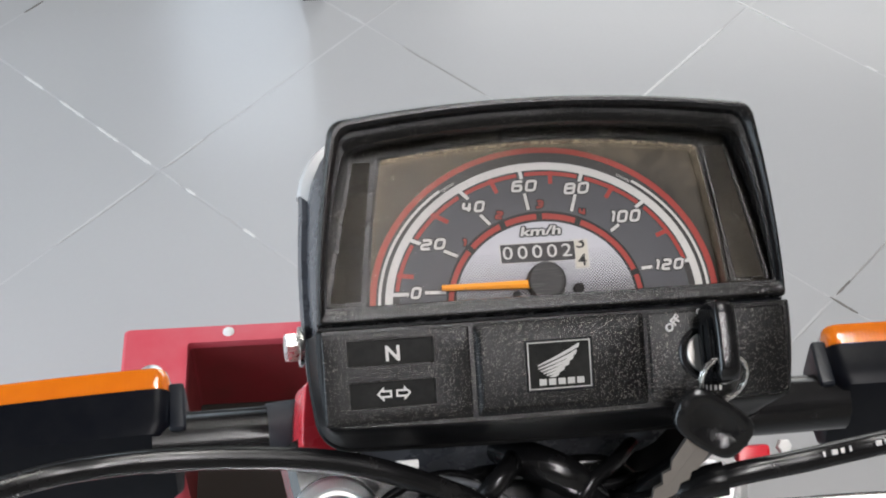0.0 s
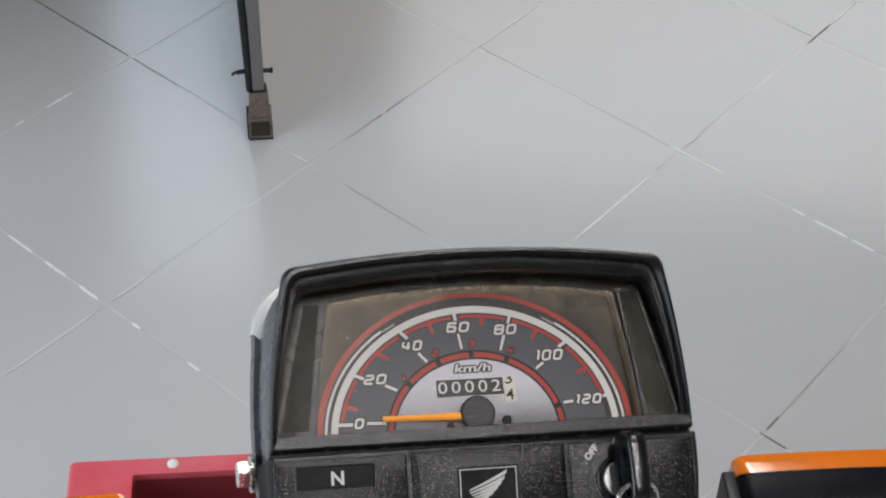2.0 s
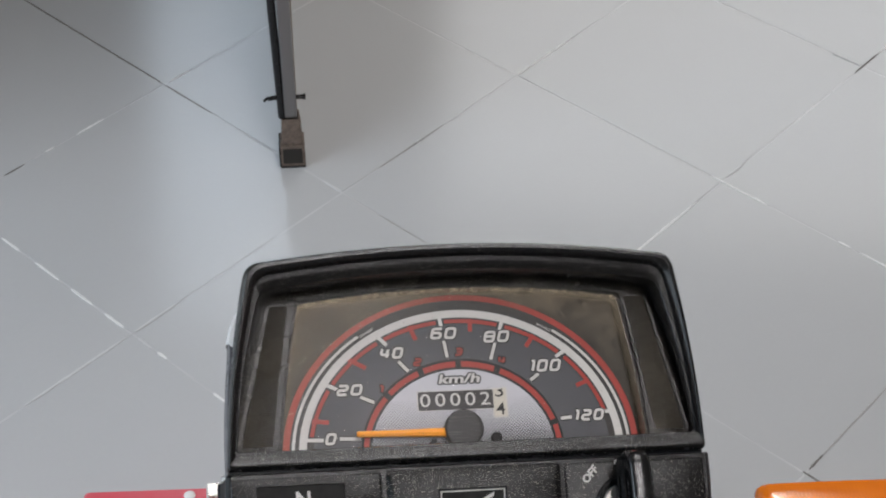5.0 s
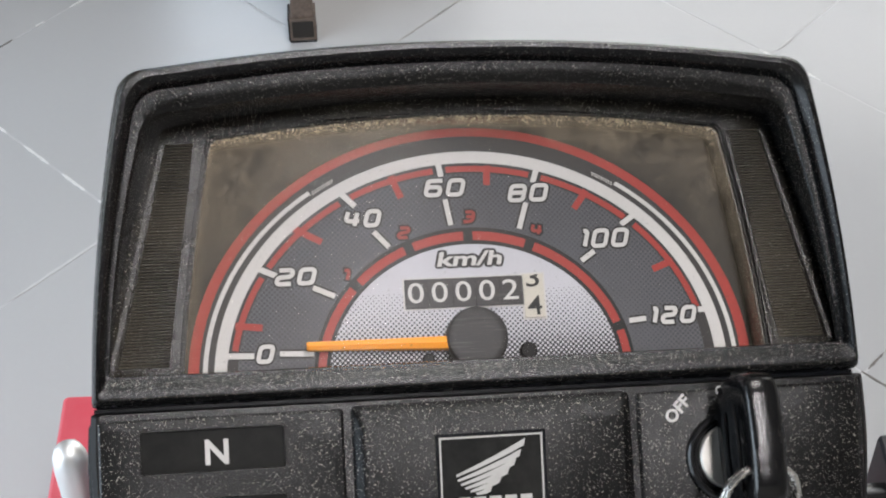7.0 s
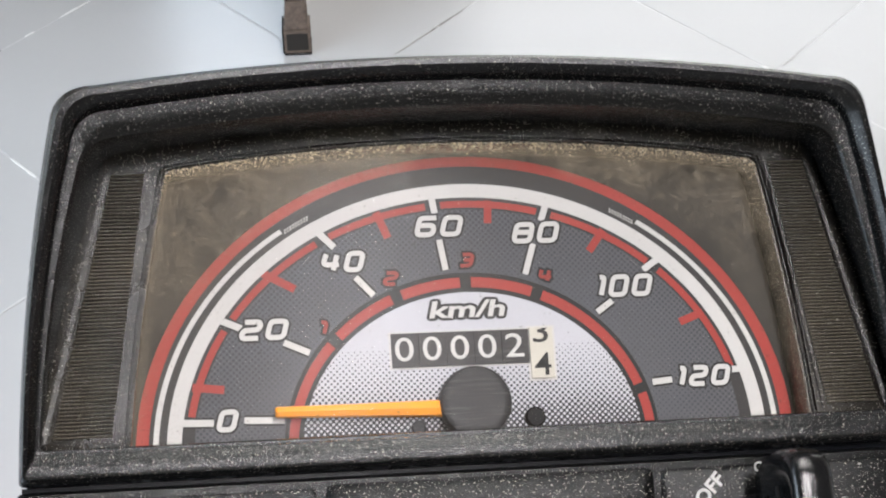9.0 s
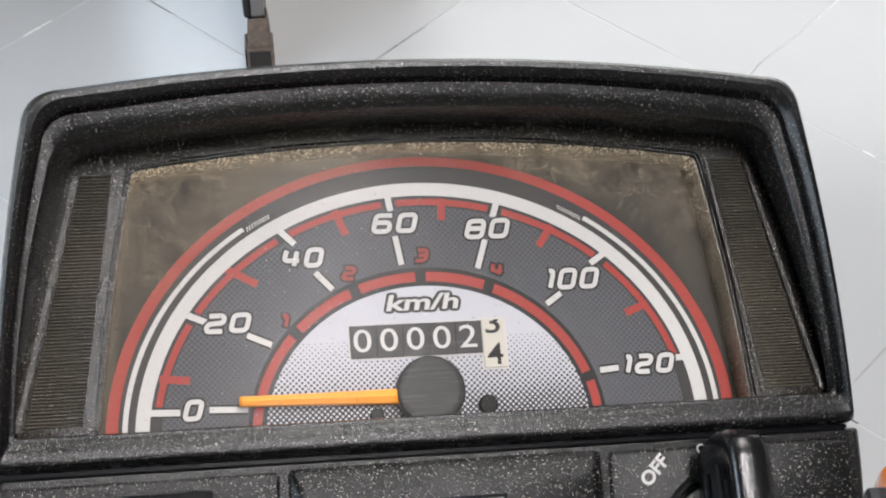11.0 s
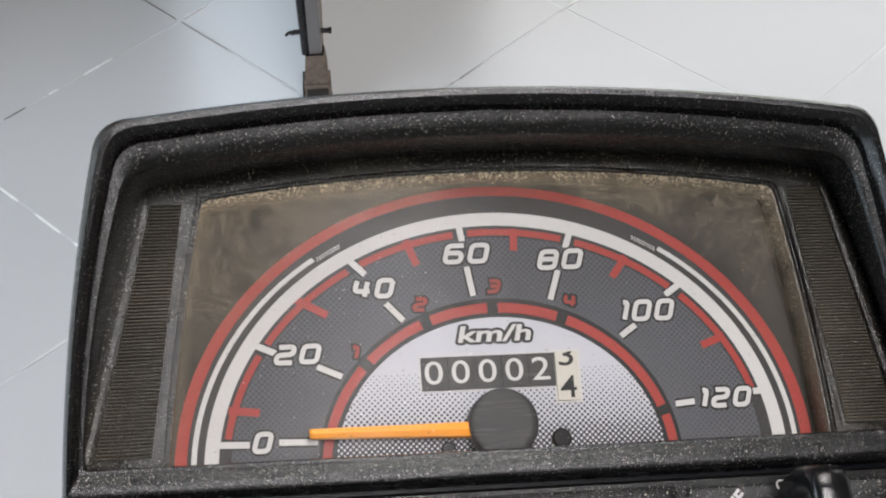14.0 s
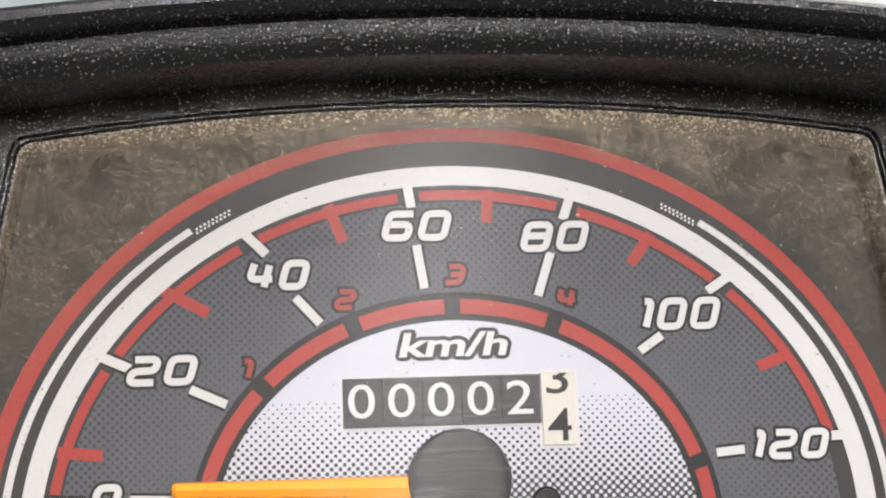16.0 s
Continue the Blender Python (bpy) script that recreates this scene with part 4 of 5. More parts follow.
bm = bmesh.new()
loops = [lift(lower(4, -12, -45.5, 8), -42), lift(lower(0.6, -11.9, -47.6, 13, 1.2, 1.6), -12), lift(lower(0.2, -11.9, -48.2, 13, 1.2, 1.6), -10.4), lift(lower(0.2, -11.9, -48.0, 13, 1.2, 1.6), -9.6), lift(lower(0.6, -11.9, -47.0, 12, 1.2, 1.4), -9.0), lift(lower(0.8, -11.9, -45, 9, 1.2, 0.8), -3.0), lift(lower(0.2, -11.9, -43.0, 5), 2.0), lift(lower(0.0, -11.9, -42.4), lambda x, y: z_face(x, y) - 1.4), lift(lower(1.0, -12.6, -41.6), z_face)]
rings = loft(bm, loops)
bm.faces.new(rings[-1])
bm.faces.new(rings[0][::-1])
lower_case = cp("lower_case", bm, "chin", None, "black grained lower case with three panels")


EDGE = ((0.0, 0.85), (0.08, 0.70), (0.50, 0.33), (0.88, 0.05), (1.0, 0.0))


def face_plate(xa, xb, ya, yb, up, edge, top, r=1.4, holes=()):
    """A plate on the lower face with a rounded edge, wider along its top, and sunk openings."""
    loops = []
    for inset, drop in ((0.0, up / edge + 1.5 / edge),) + EDGE:
        e, t = inset * edge, inset * top
        pts = outline([(xa + e, yb - t), (xb - e, yb - t), (xb - e, ya + e), (xa + e, ya + e)], [r] * 4, [0] * 4, 4, 4)
        loops.append(lift(pts, lambda x, y: z_face(x, y) + up - drop * edge))
    bm = bmesh.new()
    rings = loft(bm, loops)
    bm.faces.new(rings[0][::-1])
    if not holes:
        bm.faces.new(rings[-1])
        return bm
    rims = [rings[-1]]
    for hole in holes:
        rims.append(loft(bm, [lift(hole, lambda x, y: z_face(x, y) + up - 0.84), lift(hole, lambda x, y: z_face(x, y) + up - 0.06), lift(hole, lambda x, y: z_face(x, y) + up)])[-1])
    edges = [bm.edges.get((v, ring[q - 1])) for ring in rims for q, v in enumerate(ring)]
    bmesh.ops.triangle_fill(bm, edges=edges, use_beauty=True, normal=(0, 0, 1))
    bmesh.ops.recalc_face_normals(bm, faces=bm.faces)
    return bm


WINDOWS = ((-23.6, -15.9), (-36.2, -28.3))
holes = [outline([(-65.6, yb), (-39.3, yb), (-39.3, ya), (-65.6, ya)], [0.5] * 4, [0] * 4, 4, 3) for ya, yb in WINDOWS]
bm = slab(lower(1.5, -12.4, -41.3), -0.4, 0.15)
for v in bm.verts:
    v.co.z += z_face(v.co.x, v.co.y)
cp("face_frame", bm, "case", lower_case, "black grained edge round the panels", 0.4)
centre = cp("centre_panel", face_plate(-26.9, 27.0, -41.2, -12.9, 1.8, 2.2, 4.4), "panel", lower_case, "raised black centre panel", 0.5)
cp("indicator_panel", face_plate(-73.0, -28.3, -40.9, -13.6, 1.05, 0.5, 0.6, 0.8, holes), "panel", lower_case, "black panel with two sunk warning windows", 0.4)
cp("lock_panel", face_plate(28.2, 72.9, -40.9, -13.6, 0.7, 0.6, 0.7, 1.0), "panel", lower_case, "black panel round the ignition lock", 0.5)
cp("seam_bar", merge(stroke(-73.6, -11.45, 73.4, -11.45, 0.7, 4.0, 9.6)), "satin", None, "dark seam between the two cases", 0.3)


def on_face(bm, up):
    for v in bm.verts:
        v.co.z += z_face(v.co.x, v.co.y) + up
    return bm


for (ya, yb), hole in zip(WINDOWS, holes):
    bm = slab(hole, -0.3, 0.0)
    win = cp("warning_window", on_face(bm, 0.24), "window", None, "smoked warning light window sunk in the panel, unlit", 0.4)
    bm = bmesh.new()
    loft(bm, [lift([p * 1.0 for p in hole], lambda x, y: z_face(x, y) + z) for z in (0.2, 1.0)])
    mid = Vector((-52.45, (ya + yb) / 2))
    for v in bm.verts:
        v.co.x += 0.05 * (1 if v.co.x < mid.x else -1)
        v.co.y += 0.05 * (1 if v.co.y < mid.y else -1)
    bmesh.ops.reverse_faces(bm, faces=bm.faces)
    cp("window_edge", bm, "satin", win, "dark sunk edge of the warning window", 0.3)
    if ya > -25:
        cp("symbol", on_face(lettering("N", -53.9, -49.6, -22.4, -17.8, 0.0, 0.0, 0.25, 0.05), 0.28), "white_ink", win, "white letter of the neutral light", 0.3)
    else:
        for s in (-1, 1):
            c = -52.1 + s * 0.55
            tip, neck, tail = c + s * 4.7, c + s * 2.5, c + s * 0.1
            pts = [(tip, -32.1), (neck, -29.9), (neck, -31.0), (tail, -31.0), (tail, -33.2), (neck, -33.2), (neck, -34.3)]
            cp("symbol", on_face(hollow(pts, 0.55, 0.05), 0.28), "white_ink", win, "white hollow arrow of the indicator light", 0.3)

# badge
badge = cp("badge", on_face(slab(outline([(-11.0, -19.9), (9.2, -19.9), (9.0, -34.7), (-11.1, -34.7)], [0.6] * 4, [0] * 4, 4, 3), 0.0, 0.6, 0.15), 1.4), "window", None, "black badge with a silver edge and wing shape", 0.4)
edge = [stroke(-10.7, -20.3, 8.9, -20.3, 0.34, 0, 0.25), stroke(-10.8, -34.3, 8.7, -34.3, 0.34, 0, 0.25), stroke(-10.6, -20.1, -10.8, -34.5, 0.34, 0, 0.25), stroke(8.8, -20.1, 8.6, -34.5, 0.34, 0, 0.25)]
cp("badge_edge", on_face(merge(*edge), 1.95), "silver_paint", badge, "bright silver edge", 0.3)
feathers = []
ROOTS = ((-7.8, -27.3), (-7.6, -28.2), (-7.0, -29.0), (-6.2, -29.7), (-5.3, -30.3), (-4.2, -30.8))
TIPS = ((5.9, -21.5), (5.0, -23.5), (3.9, -25.1), (2.6, -26.6), (1.0, -28.1), (-0.8, -29.6))
for (xa, ya), (xb, yb) in zip(ROOTS, TIPS):
    d = Vector((xb - xa, yb - ya)).normalized()
    k = Vector((-d.y, d.x))
    line = [Vector((xa, ya)).lerp(Vector((xb, yb)), u) - k * 0.9 * u * (1 - u) for u in (0.0, 0.25, 0.5, 0.75, 1.0)]
    half = (0.20, 0.34, 0.43, 0.50, 0.57)
    upper_edge, lower_edge = [p + k * h for p, h in zip(line, half)], [p - k * h for p, h in zip(line, half)]
    lower_edge[-1] -= d * 0.9
    feathers.append(slab(lower_edge + upper_edge[::-1], 0.0, 0.22))
cp("wing_shape", on_face(merge(*feathers), 1.95), "silver_paint", badge, "silver wing-like shape of slanted bars", 0.3)
cp("name_bar", on_face(merge(*[stroke(-7.6 + q * 2.95, -32.3, -5.4 + q * 2.95, -32.3, 1.9, 0, 0.2) for q in range(5)]), 1.95), "silver_paint", badge, "row of plain silver bars", 0.3)
cp("badge_rim", on_face(hollow([(-11.4, -19.5), (9.6, -19.5), (9.4, -35.1), (-11.5, -35.1)], 0.45, 0.4), 1.75), "satin", badge, "black rim round the badge", 0.3)

# ignition lock
LX, LY = 45.9, -26.8
lock = cp("ignition_lock", on_face(moved(turned([(8.6, 0.2), (8.6, 1.4), (8.2, 1.9), (7.6, 1.9), (7.2, 1.2), (7.0, 0.4), (6.6, 0.4)], 48), pose(LX, LY, 0)), 0.4), "black", None, "round ignition lock set in the panel", 0.5)
cp("lock_face", on_face(moved(turned([(6.2, 0.0), (6.2, 1.5), (5.9, 1.8), (0.0, 1.8)], 48), pose(LX, LY, 0)), 0.5), "lock_metal", lock, "worn bright lock face", 0.5)
off_text = moved(lettering("OFF", -2.9, 2.9, -1.25, 1.25, 0, 0.0, 0.3, 0.05), pose(36.2, -17.2, 0, 0, 0, 46))
cp("position_mark", on_face(off_text, 0.74), "white_ink", lock, "white off mark", 0.3)
cp("position_mark", on_face(lettering("O", 44.1, 45.8, -14.9, -13.2, 0, 0, 0.1, 0.05), 0.74), "white_ink", lock, "white on mark", 0.3)
cp("position_bars", on_face(merge(*[stroke(x, -38.6, x + 0.15, -36.9, w, 0, 0.05) for x, w in ((45.6, 0.6), (46.9, 0.6), (48.4, 0.8), (50.0, 0.8))]), 0.74), "white_ink", lock, "worn white bars of the lock mark", 0.3)

# ---- headlight, ears, indicators and bars of the front end
def lamp_loop(d, z):
    return lift(outline([(-63.8 + d, 70 - d), (64 - d, 70 - d), (64 - d, -58 + d), (-63.8 + d, -58 + d)], [30] * 4, [2, 2, 2, 2], 8, 10), z)


bm = bmesh.new()
rings = loft(bm, [lamp_loop(30, -44), lamp_loop(12, -48), lamp_loop(3, -60), lamp_loop(0, -78), lamp_loop(0, -97)])
bm.faces.new(rings[0][::-1])
head = cp("headlight_shell", bm, "shell", None, "grey glossy headlight shell", 0.6)
bm = bmesh.new()
rings = loft(bm, [lamp_loop(0.5, -96), lamp_loop(-2.0, -97), lamp_loop(-2.8, -103), lamp_loop(-2.0, -110), lamp_loop(3, -114), lamp_loop(6, -112)])
bm.faces.new(rings[-1])
cp("headlight_rim", bm, "shell", head, "grey glossy headlight rim", 0.6)
# added bright arc that stands in for the highlight along the rim's top
bm = bmesh.new()
loft(bm, [lamp_loop(0.2, -95), lamp_loop(-2.6, -96.5), lamp_loop(-3.4, -103), lamp_loop(-2.6, -110.5)])
bmesh.ops.delete(bm, geom=[v for v in bm.verts if v.co.y < 44.0], context="VERTS")
cp("rim_trim", bm, "plated", head, "bright plated arc standing in for the highlight on the rim", 0.6)
for s in (-1, 1):
    bm = bmesh.new()
    loops = []
    for y, xa, xb in ((-22.5, 72.5, 70.5), (-24.0, 73.5, 69.5), (-35.0, 75.2, 67.0), (-44.0, 76.0, 64.8), (-50.0, 76.2, 63.5)):
        o = outline([(xa, -50), (xb, -50), (xb, -92), (xa, -92)], [1.0] * 4, [0] * 4, 4, 3)
        loops.append([Vector((s * p.x, y, p.y)) for p in o])
    rings = loft(bm, loops)
    bm.faces.new(rings[0])
    bm.faces.new(rings[-1])
    ear = cp("fork_ear", bm, "red", None, "red painted headlight bracket", 0.5)
    bolt_m = pose(s * 70.0, -6.0, -98, 0, s * 90, 0)
    hb = cp("headlight_bolt", moved(turned([(5.2, 0.0), (5.6, 0.6), (5.6, 5.0), (5.0, 5.6), (0.0, 5.6)], 6), bolt_m), "zinc", None, "bright zinc hex bolt", 0.4)
    cp("washer", moved(turned([(7.4, -1.0), (7.4, 0.4), (0.0, 0.4)], 32), bolt_m), "zinc", hb, "zinc washer", 0.4)
cp("bracket_tab", box(85, 98, -68, -55.5, -84, -78, 2, 2), "red", ear, "red bracket tab", 0.5)
tab_bolt = moved(turned([(2.6, 0), (2.8, 0.5), (2.8, 3), (2.4, 3.4), (0, 3.4)], 6), pose(103, -57.0, -80))
cp("tab_bolt", tab_bolt, "lamp_white", ear, "pale plated bolt", 0.4)

# indicators stand upright beside the headlight
def indicator(s):
    inner = C @ (Vector((-0.1173, -0.0160, -0.097)) if s < 0 else Vector((0.1318, -0.0182, -0.097)))
    m = Matrix.Translation(inner) @ Matrix.Rotation(radians(4.5 if s < 0 else -0.5), 4, "Z") @ Matrix.Scale(1.064, 4)
    bm = bmesh.new()
    w, h = 0.078, 0.046

    def ring(y, d, r=0.006):
        o = outline([(s * 0 + d, -d), (w - d, -d), (w - d, -h + d), (d, -h + d)], [r] * 4, [0.0006] * 4, 6, 8)
        return [Vector((s * p.x, y, p.y)) for p in o]

    body = loft(bm, [ring(-0.018, 0.009), ring(-0.0175, 0.003), ring(-0.014, 0.0008), ring(-0.0012, 0.0)])
    bm.faces.new(body[0][::-1])
    bm.faces.new(body[-1])
    sig = part("turn_signal", bm, M["satin"], bike, "black turn signal with an amber lens", m)
    bm = bmesh.new()
    r = loft(bm, [ring(-0.0011, 0.0010), ring(0.0004, 0.0006), ring(0.0050, 0.0004), ring(0.0085, 0.0012), ring(0.0108, 0.004), ring(0.012, 0.010)])
    bm.faces.new(r[-1])
    part("lens", bm, M["amber"], sig, "ribbed amber lens", m)
    part("end_bracket", box(min(s * -0.0042, s * 0.0015), max(s * -0.0042, s * 0.0015), -0.0165, 0.0030, -0.022, -0.003, 0.0018, 3), M["bracket"], sig, "blue-black bracket at the end of the lens", m)
    drop, thick = (-0.0369, 0.0107) if s < 0 else (-0.0412, 0.0109)
    out, mid, end = (0.1249, 0.0802, 0.0675) if s < 0 else (0.1372, 0.0926, 0.0800)
    stem = [C @ Vector((s * a, drop, -0.1016)) for a in (out, mid)]
    part("stem", tube(stem, thick, 18, 2), M["black"], sig, "short black stem")
    stem = [C @ Vector((s * a, drop, -0.1016)) for a in (mid + 0.0035, end)]
    # the right collar is black: the case's shade is put into its colour
    part("collar", tube(stem, lambda u: thick + 0.0008 + 0.0014 * u, 20, 4), M["collar" if s < 0 else "rubber"], sig, "grey rubber collar" if s < 0 else "rubber collar, blackened for the shade of the case")
    arm = [C @ Vector(p) for p in ((s * (end + 0.004), drop, -0.1016), (s * (end - 0.006), drop, -0.1005), (s * 0.050, -0.032, -0.098))]
    part("arm", tube(arm, 0.007, 14, 4), M["black"], sig, "black arm to the headlight")


indicator(-1)
indicator(1)

cp("handlebar", tube([(-330, -150, 90), (-230, -120, 40), (-130, -90, -12), (-60, -84, -24), (0, -79, -24), (60, -84.5, -24), (130, -87, -16), (230, -100, 40), (330, -130, 90)], 11, 20, 8), "chrome", None, "chrome handlebar tube", 0.6)
for s in (-1, 1):
    cp("bar_clamp", box(s * 36 - 13, s * 36 + 13, -98, -68, -60, -8, 4, 3), "black", None, "black handlebar clamp", 0.5)
    cp("fork_cap", moved(turned([(15, -90), (16, -62), (15, -58), (12, -57), (11, -60), (9.5, -60), (9, -54), (8, -53), (0, -53)], 32), pose(s * 65, -70, 0)), "plated", None, "bright plated fork top cap", 0.5)
cp("yoke", slab(outline([(-82, -40), (82, -40), (70, -110), (-70, -110)], [10] * 4, [0] * 4, 5, 4), -95, -64, 3), "black", None, "black upper fork yoke", 0.5)

CABLES = [
    ([(-330, -110, 90), (-250, -72, 50), (-168, -51, 14), (-136, -46.5, 8), (-103, -47, 4), (-69, -51, 0), (-44, -59, -4), (-22, -70, -12), (0, -90, -40)], 3.6, "thick black control cable"),
    ([(330, -88, 90), (230, -44, 40), (120, -57.5, 2), (80, -62.5, -2), (48, -67, -8), (20, -80, -36)], 3.9, "black cable with pale print"),
    ([(-60, -95, -40), (-30, -62, -40), (0, -58, -44), (30, -60, -44), (55, -90, -60)], 3.0, "black wiring loom"),
    ([(-34, -58, -30), (-24, -61, -24), (-16, -66, -20), (-12, -72, -26), (-20, -84, -40)], 1.2, "thin grey looped wire"),
    ([(34, -52, -40), (24, -58, -28), (12, -66, -22), (4, -84, -30)], 2.6, "black wire sleeve"),
    ([(-6, -52, -40), (2, -60, -34), (18, -65, -30), (40, -62, -36), (56, -56, -50)], 2.0, "thin black wire"),
    ([(-90, -95, -20), (-50, -62, -30), (-20, -60, -36), (-8, -90, -40)], 1.6, "thin black wire"),
]
cables = [cp("cable", tube(p, r, 12, 8), "loom" if "grey" in lab else "rubber", None, lab, 0.7) for p, r, lab in CABLES]
cp("cable_clip", box(-49.5, -42.5, -54.6, -51.6, -26, -15, 0.8, 2), "lamp_white", cables[2], "white plastic clip", 0.4)
cp("connector_boot", tube([(-12, -50, -40), (-4, -55, -27), (8, -62, -24), (20, -72, -34)], lambda u: 4.6 + 1.8 * math.sin(math.pi * u), 18, 8), "key_plastic", None, "brownish black wiring boot below the case", 0.6)
cp("hose", tube([(22, -78, -30), (34, -66, -19), (48, -57, -17), (64, -50, -34)], 4.4, 16, 8), "black", None, "glossy black hose below the case", 0.6)
cp("hose", tube([(-30, -80, -32), (-22, -66, -20), (-14, -58, -20), (-4, -50, -40)], 3.6, 16, 8), "black", None, "glossy black hose below the case", 0.6)
cp("cable_boot", tube([(54, -66, -7), (44, -68, -10), (30, -75, -24), (22, -79, -34)], lambda u: 5.6 - u, 16, 6), "rubber", cables[1], "rubber cable boot", 0.6)
bars = []
for q, w in enumerate((0.7, 1.9, 1.2, 0.6, 0.0, 0.0, 1.8, 1.5, 2.1, 0.7)):
    x = 84 + 2.9 * q
    y = -61.2 + 0.115 * (x - 84)
    if w:
        bars.append(stroke(x, y, x + w, y + 0.1, 1.7, 2.0 + 0.10 * (x - 84), 2.6 + 0.11 * (x - 84)))
cp("print_bars", merge(*bars), "white_ink", cables[1], "pale worn print on the cable", 0.3)

# front fork, wheel and mudguard below the cluster
fx, ax = C @ Vector((0, -0.066, -0.07)), Vector((0.37, -2.02, 0.285))
for s in (-1, 1):
    top = C @ Vector((s * 0.062, -0.066, -0.08))
    part("fork_leg", tube([top, ax + Vector((s * 0.06, 0, 0.30)), ax + Vector((s * 0.06, 0, 0))], lambda u: 0.015 + 0.006 * (u > 0.55), 18, 8), M["chrome"], bike, "chrome fork leg")
WH = Matrix.Translation(ax) @ Matrix.Rotation(radians(90), 4, "Y")
wheel = part("wheel_rim", moved(turned([(0.215, -0.02), (0.235, -0.024), (0.228, -0.01), (0.228, 0.01), (0.235, 0.024), (0.215, 0.02)], 48), Matrix()), M["chrome"], bike, "chrome spoked wheel rim", WH)
ty = [(0.236 + 0.049 * math.sin(math.pi * q / 12) ** 0.8, -0.036 * math.cos(math.pi * q / 12)) for q in range(13)]
part("tyre", turned(ty, 64), M["rubber"], wheel, "black rubber tyre", WH)
part("wheel_hub", turned([(0.03, -0.045), (0.045, -0.04), (0.03, -0.02), (0.03, 0.02), (0.045, 0.04), (0.03, 0.045)], 24), M["zinc"], wheel, "alloy wheel hub", WH)

# ---------------------------------------------------------------- keys
keys = base_empty("key_set", *(C @ Vector((0.0465, -0.025, 0.012))), "black-headed ignition key with a ring and spare key", "keys")


def kp(name, bm, material, label="", parent=None, smooth=0.6):
    return part(name, mm(bm), M[material], parent or keys, label, C, smooth)


def key_head(w, h, t):
    o = outline([(-w / 2, h / 2), (w / 2, h / 2), (w / 2 * 0.9, -h / 2), (-w / 2 * 0.9, -h / 2)], [w * 0.26] * 4, [0.4] * 4, 8, 6)
    bm = bmesh.new()
    small = [p * 0.955 for p in o]
    small2 = [p * 0.62 for p in o]
    small3 = [p * 0.55 for p in o]
    r = loft(bm, [lift(small3, -t * 0.36), lift(small2, -t / 2), lift(small, -t / 2), lift(o, -t * 0.36), lift([p * 1.012 for p in o], 0.0), lift(o, t * 0.36), lift(small, t / 2), lift(small2, t / 2), lift(small3, t * 0.36)])
    bm.faces.new(r[0][::-1])
    bm.faces.new(r[-1])
    return bm


# the plate of the head stands on edge in the lock
stand = Matrix.Translation((46.5, -25.0, 21.8)) @ Matrix(((0, 0, 1, 0), (1, 0, 0, 0), (0, 1, 0, 0), (0, 0, 0, 1)))
kp("key_head", moved(key_head(26.0, 18.5, 6.2), stand), "key_plastic", "black plastic head of the ignition key", None, 1.3)
kp("head_rib", merge(tube([(43.0, -34, 24), (42.9, -26, 25.0), (43.0, -18, 24)], 0.5, 8, 6), tube([(43.0, -33, 19), (42.9, -26, 19.0), (43.0, -19, 19)], 0.5, 8, 6)), "rubber", "raised ribs of the key head")
kp("head_mark", disc(47.9, -24.0, 0.75, 30.95, 31.25, 0.1, 16), "lamp_white", "small pale moulded mark")
kp("key_blade", box(45.1, 46.7, -28.5, -22.0, 9.0, 13.6, 0.2, 1), "nickel", "key blade in the lock")
ringc = Vector((46.4, -35.6, 22.5))
ring_pts = []
for q in range(24):
    th = 2 * math.pi * q / 24
    ring_pts.append(ringc + 7.6 * (math.cos(th) * Vector((0.97, 0.25, 0.0)) + math.sin(th) * Vector((-0.2, 0.80, 0.55))))
kp("key_ring", merge(tube(ring_pts, 0.6, 10, 3, True), tube([p + Vector((0.1, -0.4, 1.25)) for p in ring_pts], 0.6, 10, 3, True)), "ring_steel", "bright double steel key ring")
spare = Matrix.Translation((42.0, -49.0, 21.0)) @ Euler((radians(18), radians(8), radians(-34))).to_matrix().to_4x4()
sk = kp("spare_key_head", moved(key_head(26.0, 15.5, 5.0), spare), "key_plastic", "black plastic head of the spare key", None, 1.3)
cuts = ((-4.2, -7), (4.2, -7), (4.2, -14), (3.0, -15.6), (3.7, -18), (2.1, -20.5), (2.9, -23.5), (1.3, -26.5), (1.8, -30), (-0.8, -34), (-4.0, -31.5), (-2.7, -28.8), (-3.8, -26.2), (-2.4, -23.4), (-4.2, -21), (-2.8, -18.4), (-4.2, -15.8))
bm = merge(slab([Vector(p) for p in cuts], -0.9, 0.9, 0.0), stroke(0.6, -8, -0.6, -31, 1.1, 0.9, 1.05))
kp("spare_key_blade", moved(bm, spare), "nickel", "cut nickel key blade", sk)

# ---------------------------------------------------------------- tiled floor
tagged(part("floor", box(x0 - TH, x1 + TH, y0 - TH, y1 + TH, -0.03, -0.0003), M["grout"], None, "floor of pale glazed tiles laid on the diagonal", smooth=0.3), kind="structure")
floor = bpy.data.objects["floor"]
T = 0.4
S2 = math.sqrt(0.5)
SHIFT = -0.0030


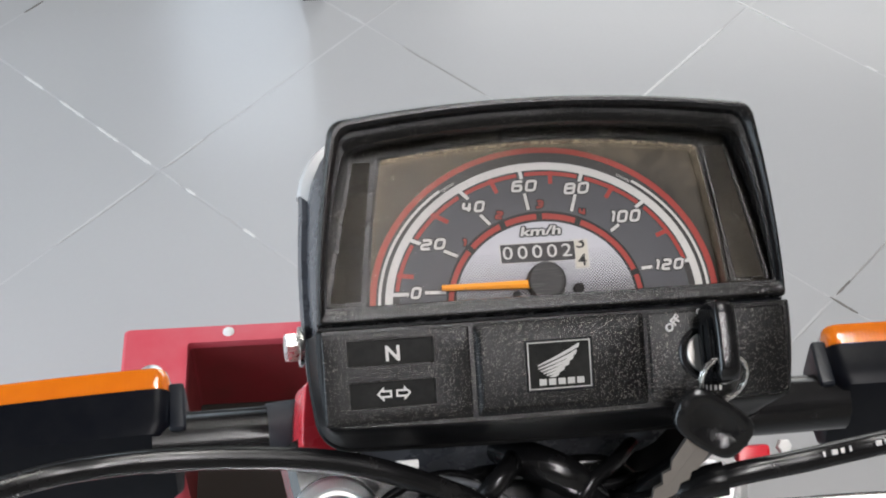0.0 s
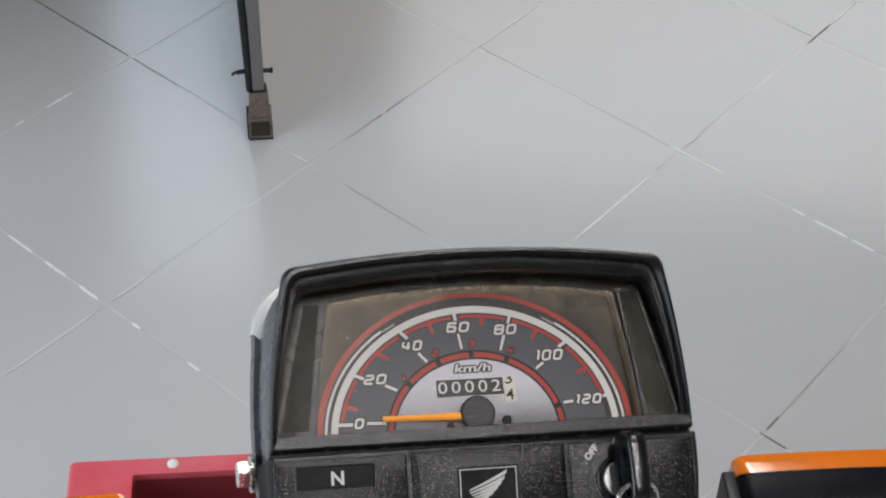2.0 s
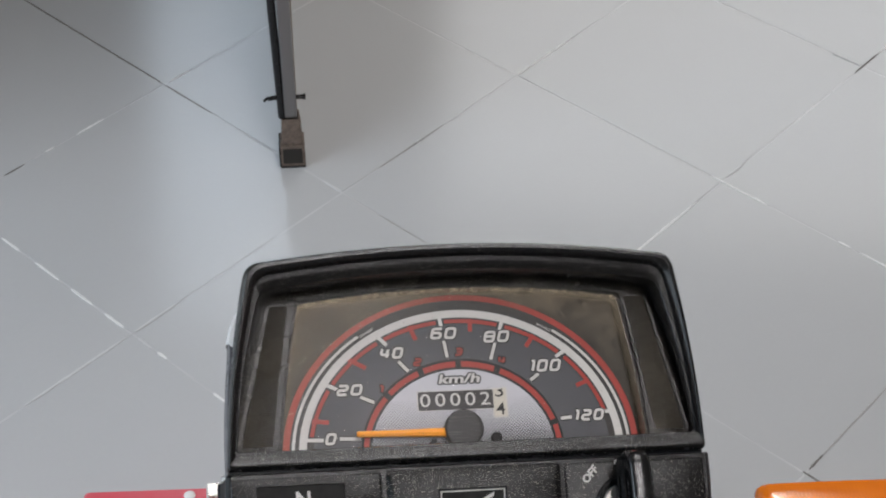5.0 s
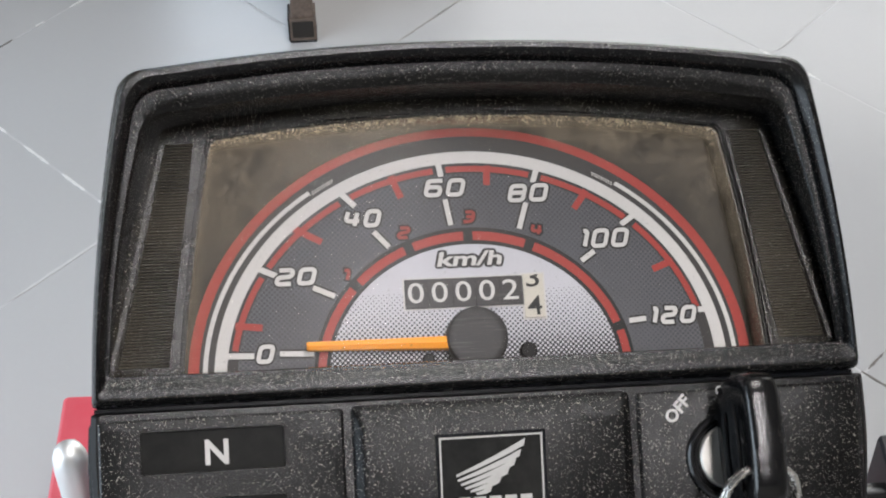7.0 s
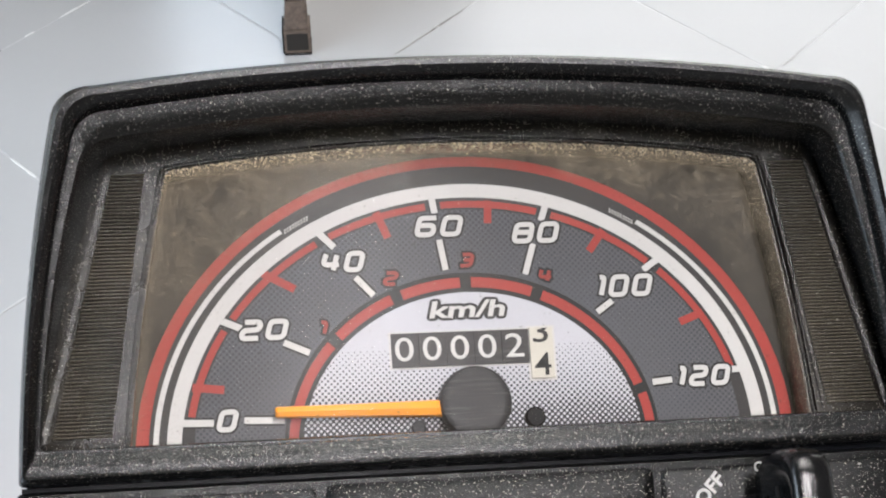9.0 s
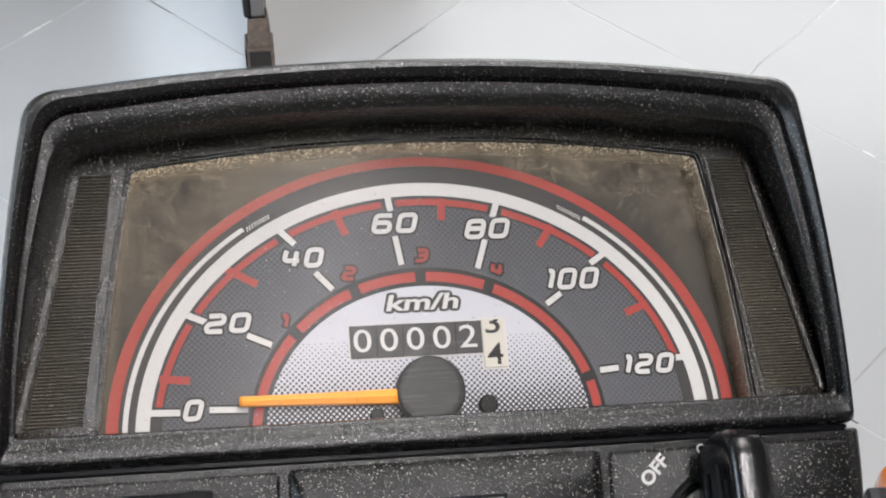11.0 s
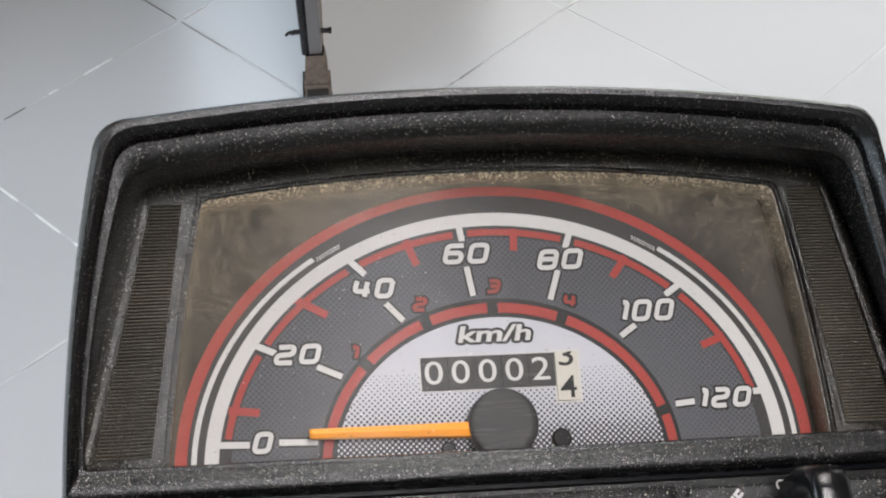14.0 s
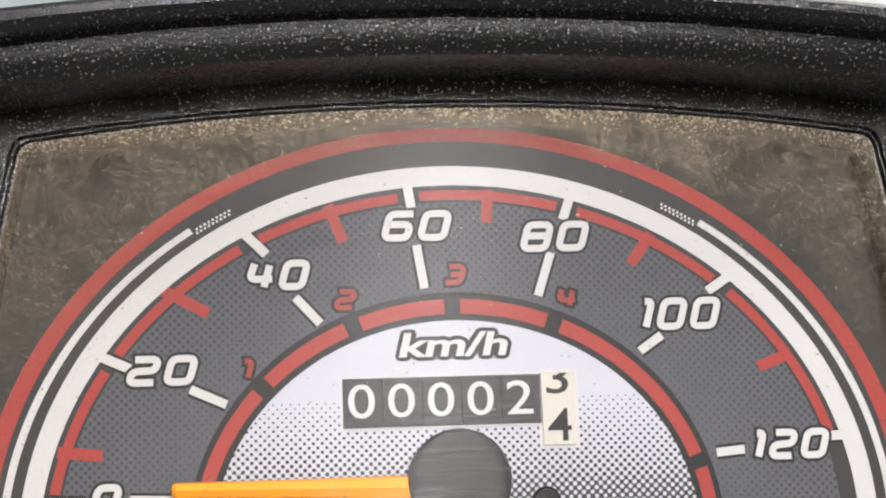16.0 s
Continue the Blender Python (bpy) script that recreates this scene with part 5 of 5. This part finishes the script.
def tile_mesh(gap=0.0017, b=0.0003):
    a = T / 2 - gap
    bm = bmesh.new()
    sq = [(-a, -a), (a, -a), (a, a), (-a, a)]
    ins = [(-a + b, -a + b), (a - b, -a + b), (a - b, a - b), (-a + b, a - b)]
    r = loft(bm, [[Vector((*p, -0.008)) for p in sq], [Vector((*p, -b * 0.6)) for p in sq], [Vector((*p, 0.0)) for p in ins]])
    bm.faces.new(r[-1])
    me = bpy.data.meshes.new("tile")
    bmesh.ops.recalc_face_normals(bm, faces=bm.faces)
    bm.to_mesh(me)
    bm.free()
    me.materials.append(M["tile"])
    return me


tile = tile_mesh()
rest_v, rest_f = [], []


def clipped(poly):
    """The part of a tile that lies within the walls."""
    for axis, limit, sign in ((0, x0, 1), (0, x1, -1), (1, y0, 1), (1, y1, -1)):
        out = []
        for a, b in zip(poly, poly[1:] + poly[:1]):
            da, db = (a[axis] - limit) * sign, (b[axis] - limit) * sign
            if da >= 0:
                out.append(a)
            if da * db < 0:
                out.append(a.lerp(b, da / (da - db)))
        poly = out
        if len(poly) < 3:
            return []
    return poly


for l in range(-16, 24):
    for m in range(-16, 24):
        cx, cy = (m - l) * T * S2 + SHIFT, -(m + l + 1) * T * S2 + SHIFT
        rx, ry = random.uniform(-1, 1), random.uniform(-1, 1)
        inside = x0 + 0.29 < cx < x1 - 0.29 and y0 + 0.29 < cy < y1 - 0.29
        if inside and -5 <= l < 10 and -4 <= m < 11:
            hang(new("tile", tile), floor, pose(cx, cy, 0.0, 0.06 * rx, 0.06 * ry, 45))
            continue
        a = T / 2 - 0.0017
        mt = pose(cx, cy, 0.0, 0, 0, 45)
        poly = clipped([mt @ Vector((*p, 0.0)) for p in ((-a, -a), (a, -a), (a, a), (-a, a))])
        if poly:
            n = len(rest_v)
            rest_v += poly
            rest_f.append(tuple(range(n, n + len(poly))))
me = bpy.data.meshes.new("outer_tiles")
me.from_pydata([tuple(v) for v in rest_v], [], rest_f)
me.materials.append(M["tile"])
tagged(hang(new("outer_tiles", me), floor, Matrix()), kind="stuff")


# old grout: u and v run along the two joint directions, counted in tiles
def joint_point(u, v):
    return ((u + v) * T * S2 + SHIFT, (v - u) * T * S2 + SHIFT)


def grout_streak(name, along, line, a, b, w, material, label):
    """A ragged strip of grout in a joint, a hair above the tiles."""
    rng = random.Random(int(line * 31 + a * 977))
    n = max(6, int(abs(b - a) * T / 0.006))
    left, right = [], []
    for q in range(n + 1):
        t = a + (b - a) * q / n
        h = w * (0.35 + 0.65 * min(1.0, 6.0 * min(q, n - q) / n)) * rng.uniform(0.65, 1.0)
        for side, row in ((-1, left), (1, right)):
            k = line + side * h * rng.uniform(0.75, 1.0) / T
            row.append(Vector((*(joint_point(t, k) if along == "u" else joint_point(k, t)), 0.0)))
    bm = bmesh.new()
    lift_by = Vector((0, 0, 0.0006))
    rings = loft(bm, [[p - lift_by for p in left], [p + lift_by for p in left], [p + lift_by for p in right], [p - lift_by for p in right]], False)
    return part(name, bm, material, floor, label, None, 0.6)


WHITE = [("v", 3.0, -0.68, -0.16), ("u", 0.0, 2.95, 3.20), ("u", 0.0, 3.50, 3.55), ("u", 0.0, 3.59, 3.73), ("u", 0.0, 3.75, 3.84), ("v", 2.0, 0.0, 0.35), ("v", 3.0, 1.13, 1.33),
         ("u", -2.0, 1.475, 1.607), ("u", -2.0, 1.675, 1.79), ("u", -2.0, 1.857, 1.957), ("u", -2.0, 1.28, 1.385), ("u", -2.0, 2.13, 2.175), ("u", -2.0, 2.405, 2.46),
         ("v", 1.0, -0.97, -0.87), ("v", 1.0, -1.44, -1.31), ("v", 1.0, -1.59, -1.55), ("v", 2.0, -0.60, -0.57)]
PALE = [("v", 2.0, -2.44, -2.03), ("v", 2.0, -1.98, -1.80), ("u", -1.0, 1.90, 2.0), ("v", 4.0, -1.22, -1.03), ("v", 3.0, 0.05, 0.14), ("u", -2.0, 2.03, 2.10), ("u", 1.0, 2.86, 2.99)]
DARK = [("u", -1.0, 0.0, 0.98), ("v", 0.0, -1.3, -0.98), ("v", 1.0, -1.78, -1.69), ("v", 4.0, -0.98, -0.90), ("u", -1.0, 3.99, 4.09), ("v", 3.0, 0.94, 1.12)]
DULL = [("u", -1.0, 1.01, 1.28), ("u", -1.0, 2.19, 2.58), ("v", 4.0, -0.90, -0.45), ("v", 2.0, -0.80, -0.45)]
for rows, material, w, label in ((WHITE, M["grout_white"], 0.0026, "broken strip of white grout"), (PALE, M["grout_pale"], 0.0026, "faint strip of pale grout"),
                                 (DARK, M["grout_dark"], 0.0017, "dark dirt in an open joint"), (DULL, M["grout_dull"], 0.0013, "grey dirt in a joint")):
    for along, line, a, b in rows:
        grout_streak("grout_strip", along, line, a, b, w, material, label)
